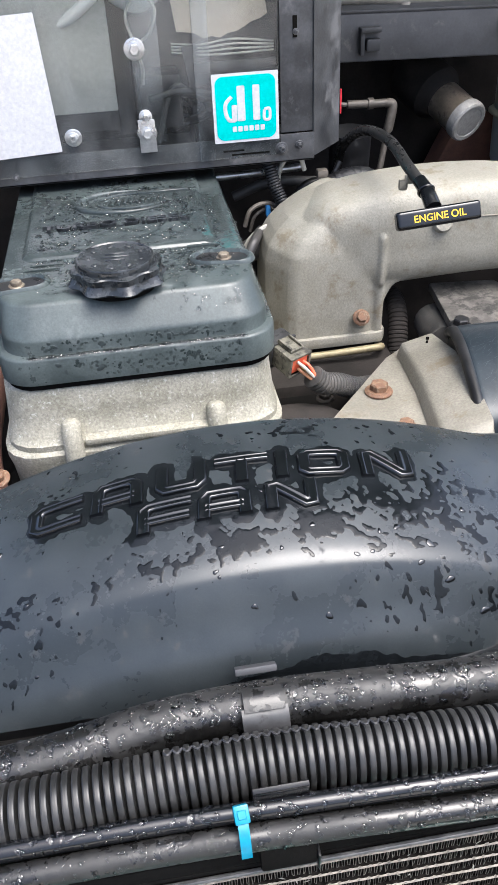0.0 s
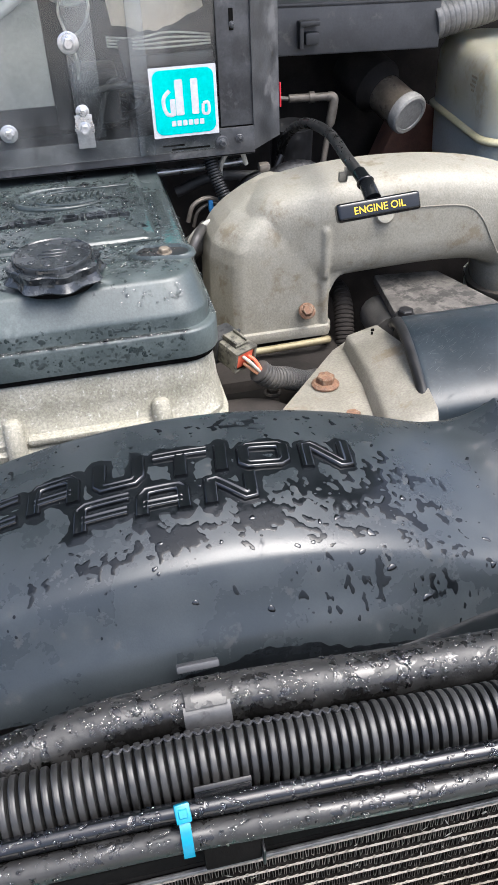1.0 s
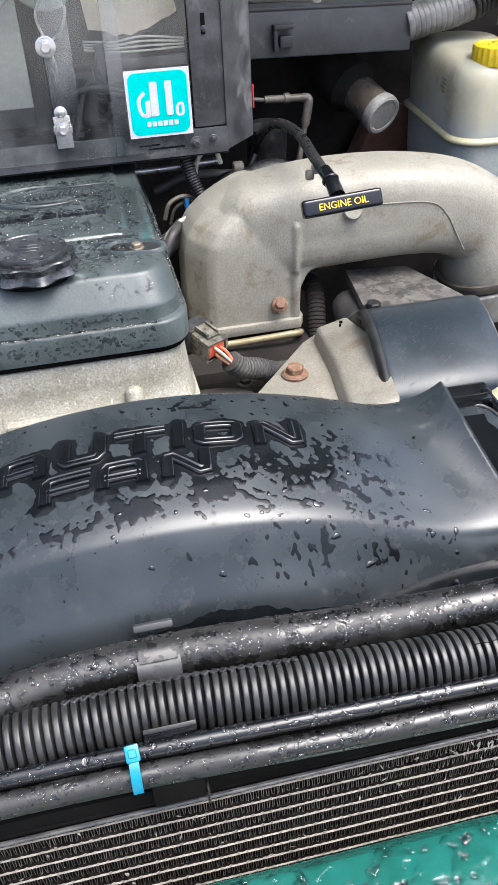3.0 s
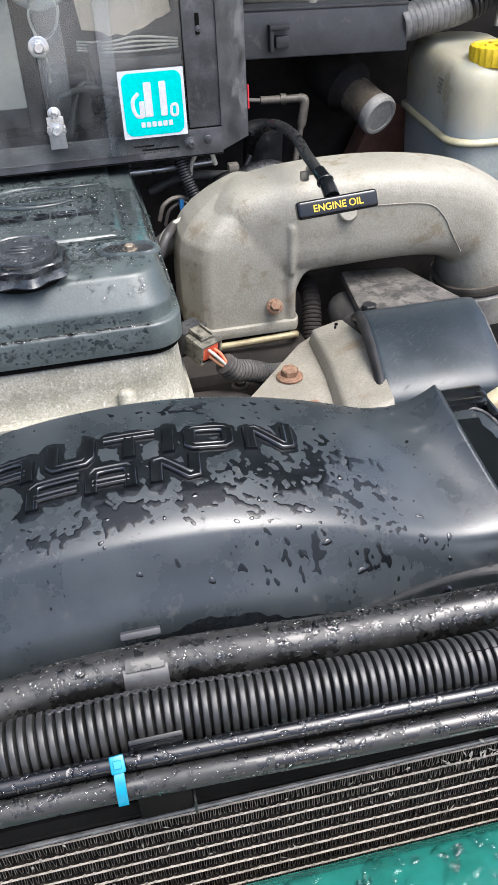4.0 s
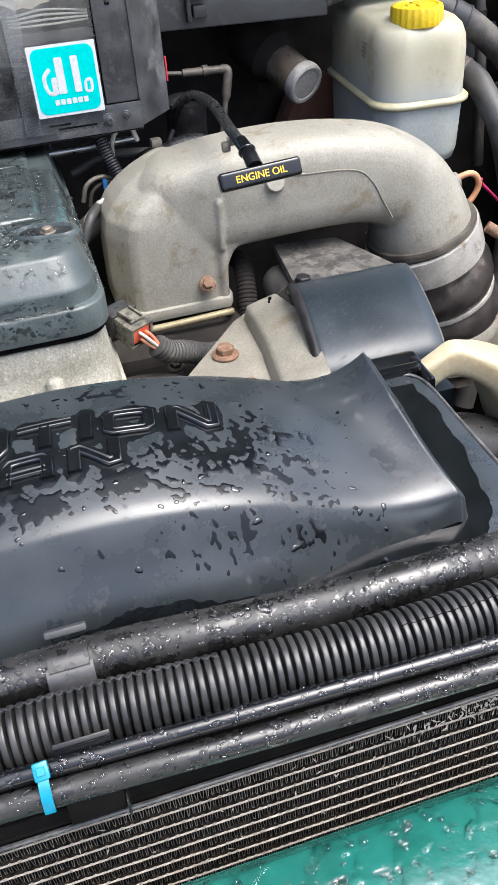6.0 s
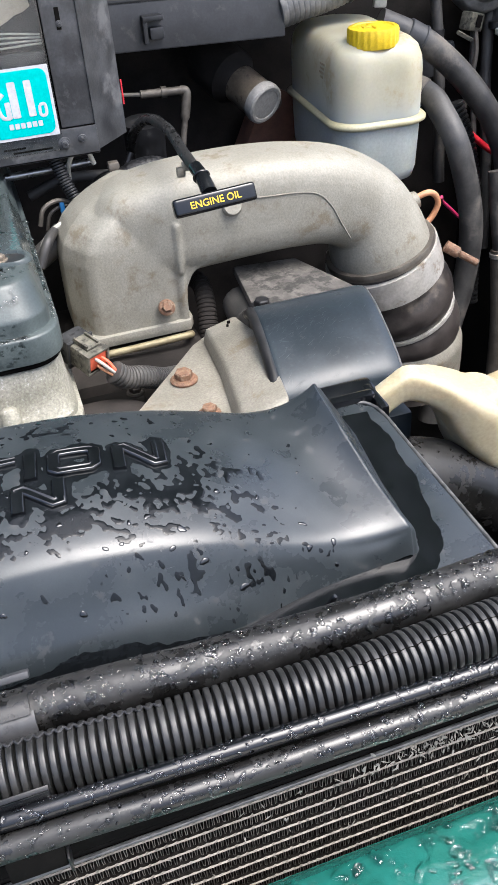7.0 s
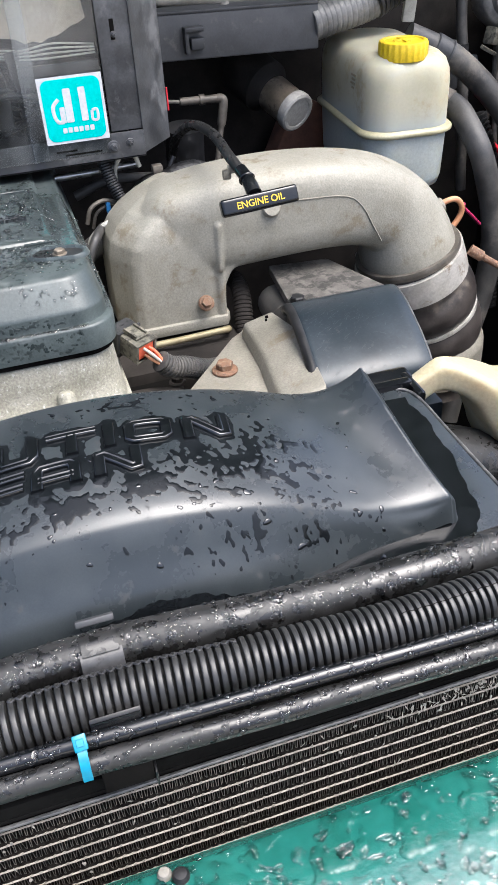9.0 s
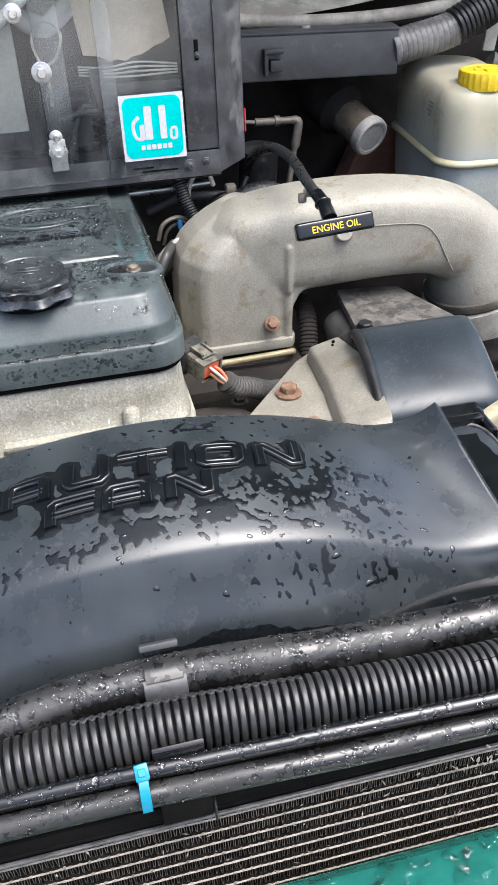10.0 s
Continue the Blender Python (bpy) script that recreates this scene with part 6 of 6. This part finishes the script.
solo("white_clip", turn(block(-0.011, 0.011, -0.004, 0.004, -0.03, 0.06, 0.003), pose(0.737, 1.28, 1.236, 0, 6, 0)), M_WIREW, "white plastic strap at the firewall", "strap")
solo("round_servo", lathe([(0.05, -0.05), (0.055, -0.02), (0.05, 0.006), (0.046, 0.010), (0.035, 0.012), (0.03, 0.02), (0, 0.022)], 32, aim((0.935, 1.30, 1.225), (-0.2, -1, 0.1))), M_DUCT, "grey round housing at the firewall", "housing")
solo("grey_dome", lathe([(0.03, -0.03), (0.031, 0.0), (0.026, 0.018), (0.012, 0.028), (0, 0.03)], 24, aim((0.985, 1.29, 1.165), (-0.8, -0.5, -0.2))), M_DUCT, "grey rubber dome at the firewall", "cover")
solo("firewall_pad", turn(block(-0.05, 0.04, -0.008, 0.008, -0.025, 0.025, 0.008), pose(0.86, 1.32, 1.105, 0, -8, 0)), M_FRAME, "scuffed dark pad on the firewall", "pad")

bottle = thing("washer_bottle", (0.5, 0.53, 0.8), "yellowed plastic washer bottle with a bent spout", "bottle")
rings = []
for x, zt, zb, hy in ((0.358, 1.042, 1.010, 0.007), (0.366, 1.047, 1.014, 0.009), (0.372, 1.0505, 1.020, 0.009), (0.378, 1.0535, 1.025, 0.0095), (0.385, 1.0575, 1.0295, 0.010), (0.391, 1.0595, 1.0305, 0.011),
                     (0.398, 1.0585, 1.029, 0.013), (0.407, 1.055, 1.025, 0.016), (0.415, 1.051, 1.020, 0.020), (0.424, 1.047, 1.012, 0.025), (0.434, 1.0415, 0.99, 0.031), (0.446, 1.0345, 0.97, 0.037), (0.464, 1.024, 0.95, 0.042), (0.49, 1.0, 0.93, 0.042)):
    rings.append(oval(Vector((x, 0.515, (zt + zb) / 2)), Vector((0, 1, 0)), Vector((0, 0, 1)), hy, (zt - zb) / 2, 28, 5))
spout = loft(rings)
rings = []
for z, xl, w, yc, hy in ((0.66, 0.61, 0.11, 0.55, 0.075), (0.80, 0.545, 0.11, 0.545, 0.075), (0.84, 0.518, 0.11, 0.54, 0.07), (0.893, 0.484, 0.10, 0.535, 0.06), (0.94, 0.456, 0.09, 0.525, 0.05),
                         (0.965, 0.442, 0.075, 0.52, 0.045), (0.985, 0.434, 0.06, 0.517, 0.04), (1.0, 0.431, 0.045, 0.515, 0.035), (1.012, 0.431, 0.035, 0.515, 0.03), (1.024, 0.433, 0.025, 0.515, 0.024)):
    rings.append(oval(Vector((xl + w, yc, z)), Vector((1, 0, 0)), Vector((0, 1, 0)), w, hy, 36, 2.8))
tank_body = loft(rings)
body = part("body", join(spout, tank_body), M_BOTTLE, bottle, angle=180)
rm = body.modifiers.new("remesh", "REMESH")
rm.mode, rm.voxel_size, rm.use_smooth_shade = "VOXEL", 0.0022, True
sm_mod = body.modifiers.new("smooth", "SMOOTH")
sm_mod.factor, sm_mod.iterations = 0.5, 6
part("shoulder", lathe([(0.11, -0.06), (0.11, -0.012), (0.104, 0.0), (0.085, 0.008), (0, 0.012)], 40, Matrix.Translation((0.655, 0.65, 0.893)) @ Matrix.Diagonal((1, 0.5, 1, 1))), M_BOTTLE, bottle)
solo("radiator_hose", tube([(0.30, 0.47, 0.95), (0.38, 0.495, 0.955), (0.46, 0.49, 0.92), (0.52, 0.46, 0.87), (0.6, 0.40, 0.80)], 0.038, 24), M_RUBBER, "dark grey thick radiator hose", "hose")
solo("side_bracket", block(0.385, 0.41, 0.53, 0.56, 0.9, 1.0, 0.004), M_COVER, "glossy black bracket beside the cover", "bracket")
# tank takes the same near-black for the shade below the shroud
solo("radiator", block(-0.30, 0.55, 0.228, 0.284, 0.55, 1.05, 0.005), M_DARK, "radiator tank below the shroud, darkened for the gap's shade", "radiator")

# ---- water ----
random.seed(5)
lip_spots = []
for _ in range(420):
    x = random.uniform(VX0 + 0.03, VX1 - 0.03)
    lip_spots.append((Vector((x, VY0 + random.uniform(0.0012, 0.005), 1.0912)), Vector((0, -0.2, 1))))
for _ in range(160):
    y = random.uniform(VY0 + 0.03, 0.95)
    lip_spots.append((Vector((VX1 - random.uniform(0.0012, 0.005), y, 1.0912)), Vector((0.2, 0, 1))))
droplets("seam_beads", lip_spots, "water beads along the valve cover seam", (0.0007, 0.0018), 1.0, M_WATER)
spots = []
for _ in range(24):
    x = random.gauss(0.14, 0.06)
    y = random.gauss(0.325, 0.028)
    if -0.1 < x < 0.27 and 0.30 < y < 0.44:
        spots.append(shroud_by_y(x, y))
for _ in range(16):
    x, y = random.uniform(-0.13, 0.29), random.uniform(0.295, 0.44)
    spots.append(shroud_by_y(x, y))
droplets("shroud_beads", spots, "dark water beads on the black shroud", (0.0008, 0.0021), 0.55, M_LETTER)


def tube_spots(line, r, count, x0, x1, arc):
    pts = spline(line, 10)
    out = []
    for _ in range(count):
        x = random.uniform(x0, x1)
        i = min(range(len(pts)), key=lambda k: abs(pts[k].x - x))
        a = radians(random.uniform(*arc))
        nrm = Vector((0, -math.cos(a), math.sin(a)))
        out.append((Vector((x, pts[i].y, pts[i].z)) + nrm * r, nrm))
    return out


droplets("hose_beads", tube_spots([(-0.3, 0.246, 1.072), (-0.10, 0.252, 1.080), (-0.02, 0.262, 1.084), (0.05, 0.263, 1.085), (0.15, 0.257, 1.085), (0.25, 0.255, 1.086), (0.35, 0.257, 1.088), (0.55, 0.258, 1.088)], 0.0135, 900, -0.14, 0.4, (20, 130)), "clear water beads on the rubber hose", (0.0006, 0.0019), 0.75)
droplets("pipe_beads", tube_spots([(-0.3, 0.206, 1.086), (-0.05, 0.207, 1.087), (0.05, 0.2045, 1.088), (0.14, 0.2015, 1.089), (0.28, 0.1985, 1.089), (0.55, 0.1985, 1.09)], 0.0047, 420, -0.14, 0.4, (10, 130))
         + tube_spots([(-0.3, 0.196, 1.078), (-0.05, 0.198, 1.080), (0.05, 0.196, 1.080), (0.13, 0.193, 1.080), (0.28, 0.190, 1.081), (0.55, 0.190, 1.081)], 0.0064, 420, -0.14, 0.4, (0, 110)), "clear water beads on the black pipes", (0.0005, 0.0014), 1.0)
droplets("panel_beads", [(Vector((x, y, 1.0038 - 0.06 * (y - 0.125) ** 2 / 0.01 * 0.1 + 0.0015 * noise.noise(Vector((x * 9, y * 9, 0))))), Vector((0, 0, 1))) for x, y in ((random.uniform(-0.1, 0.45), random.uniform(0.04, 0.172)) for _ in range(1500))], "clear water beads on the green panel", (0.0007, 0.0026), 0.6)


def panel_place(x, y):
    """A point and the normal of the green panel's flat top."""
    i = min(range(1, len(PANEL_LINE) - 1), key=lambda k: abs(PANEL_LINE[k].y - y))
    a, b = (PANEL_LINE[i - 1], PANEL_LINE[i + 1])
    t = (y - a.y) / (b.y - a.y)
    nrm = Vector((0, b.z - a.z, a.y - b.y)).normalized()
    return Vector((x, y, a.z + (b.z - a.z) * t + 0.0015 * noise.noise(Vector((x * 9, y * 9, 0))) + 0.0004)), nrm


def panel_wet(x, y):
    rag = 0.65 * noise.noise(Vector((x * 48, y * 48, 7.3))) + 0.5 * noise.noise(Vector((x * 120, y * 120, 2.9))) + 0.25 * noise.noise(Vector((x * 300, y * 300, 5.5)))
    return (rag + 0.05) / 0.5


me = film_sheet([-0.06 + 0.0022 * i for i in range(220)], [0.035 + 0.002 * j for j in range(70)], panel_place, panel_wet, 0.0011)
me.name = "panel_water"
me.materials.append(M_WATER)
tagged(new("panel_water", me), "rippled rain water standing on the green panel", "water", "", "stuff")


def cover_spot(x, y):
    on_panel = -0.112 < x < 0.071 and y > 0.781
    return (Vector((x, y, 1.1386 if on_panel else 1.1346)), Vector((0, 0, 1)))


top_spots = [cover_spot(random.uniform(-0.105, 0.085), random.uniform(0.695, 0.95)) for _ in range(1100)]
top_spots += [cover_spot(random.gauss(0.055, 0.018), random.gauss(0.73, 0.018)) for _ in range(160)]
droplets("cover_beads", top_spots, "fine water beads on the valve cover", (0.0006, 0.0026), 0.8)
skirt_spots = []
for _ in range(240):
    x, z = random.gauss(0.02, 0.06), random.uniform(1.068, 1.0865)
    if VX0 + 0.035 < x < VX1 - 0.035:
        skirt_spots.append((Vector((x, VY0 + 0.0001, z)), Vector((0, -1, 0))))
    x, z = random.uniform(VX0 + 0.04, VX1 - 0.04), random.uniform(1.094, 1.1035)
    if random.random() < 0.3:
        skirt_spots.append((Vector((x, VY0 + 0.0061, z)), Vector((0, -1, 0))))
droplets("skirt_spots", skirt_spots, "dark wet spots on the valve cover's skirt", (0.0007, 0.0019), 0.18, M_SPOT)
slope_spots = []
for _ in range(32):
    x, k = random.choice((0.035, 0.05, 0.058, 0.072, 0.08)) + random.gauss(0, 0.0035), random.uniform(0.35, 0.95)
    slope_spots.append((Vector((x, 0.664 + 0.0145 * k, 1.1085 + 0.022 * k)), Vector((0, -0.83, 0.55))))
droplets("slope_beads", slope_spots, "water beads on the valve cover's sloping front", (0.0007, 0.0018), 0.7)

stop = thing("bump_stop", (0.042, 0.168, 1.0), "small black and pale rubber stop on the panel", "rubber stop")
part("buffer", lathe([(0.0045, -0.002), (0.005, 0.0), (0.005, 0.004), (0.0035, 0.006), (0.0, 0.0065)], 20, Matrix.Translation((0.047, 0.165, 1.0))), M_BLACK, stop)
part("plug", lathe([(0.004, -0.002), (0.0042, 0.003), (0.003, 0.0055), (0.0, 0.006)], 20, Matrix.Translation((0.0385, 0.169, 1.0))), M_COWL, stop, "pale plug")
# ---- small matter in the cooler and on the panel ----
flakes = [(Vector((random.uniform(-0.1, 0.42), 0.1985, random.uniform(0.95, 1.04))), Vector((random.uniform(-0.4, 0.4), -1, random.uniform(-0.2, 0.6)))) for _ in range(30)]
flakes += [(Vector((random.gauss(0.25, 0.035), 0.1982, random.gauss(1.034, 0.005))), Vector((random.uniform(-0.6, 0.6), -1, random.uniform(-0.2, 0.6)))) for _ in range(60)]
debris = droplets("debris", flakes, "pale dry debris caught in the cooler fins", (0.0004, 0.0012), 0.3, M_COWL)
slivers = [(Vector((random.uniform(-0.1, 0.42), 0.1978, random.uniform(0.96, 1.04))), Vector((random.uniform(-0.3, 0.3), -1, 0.3)), Vector((random.gauss(0.3, 0.6), 0, random.gauss(0, 1)))) for _ in range(60)]
slivers += [(Vector((random.gauss(0.25, 0.03), 0.1976, random.gauss(1.035, 0.004))), Vector((random.uniform(-0.5, 0.5), -1, 0.5)), Vector((random.gauss(0.4, 0.4), 0, random.gauss(0, 1)))) for _ in range(90)]
tagged(scratches("bent_fins", slivers, (0.0015, 0.006), 0.0006, M_COWL, core, "pale bent and torn fin slivers"), kind="stuff")
tagged(debris, "pale dry debris caught in the cooler fins", "debris", "", "stuff")
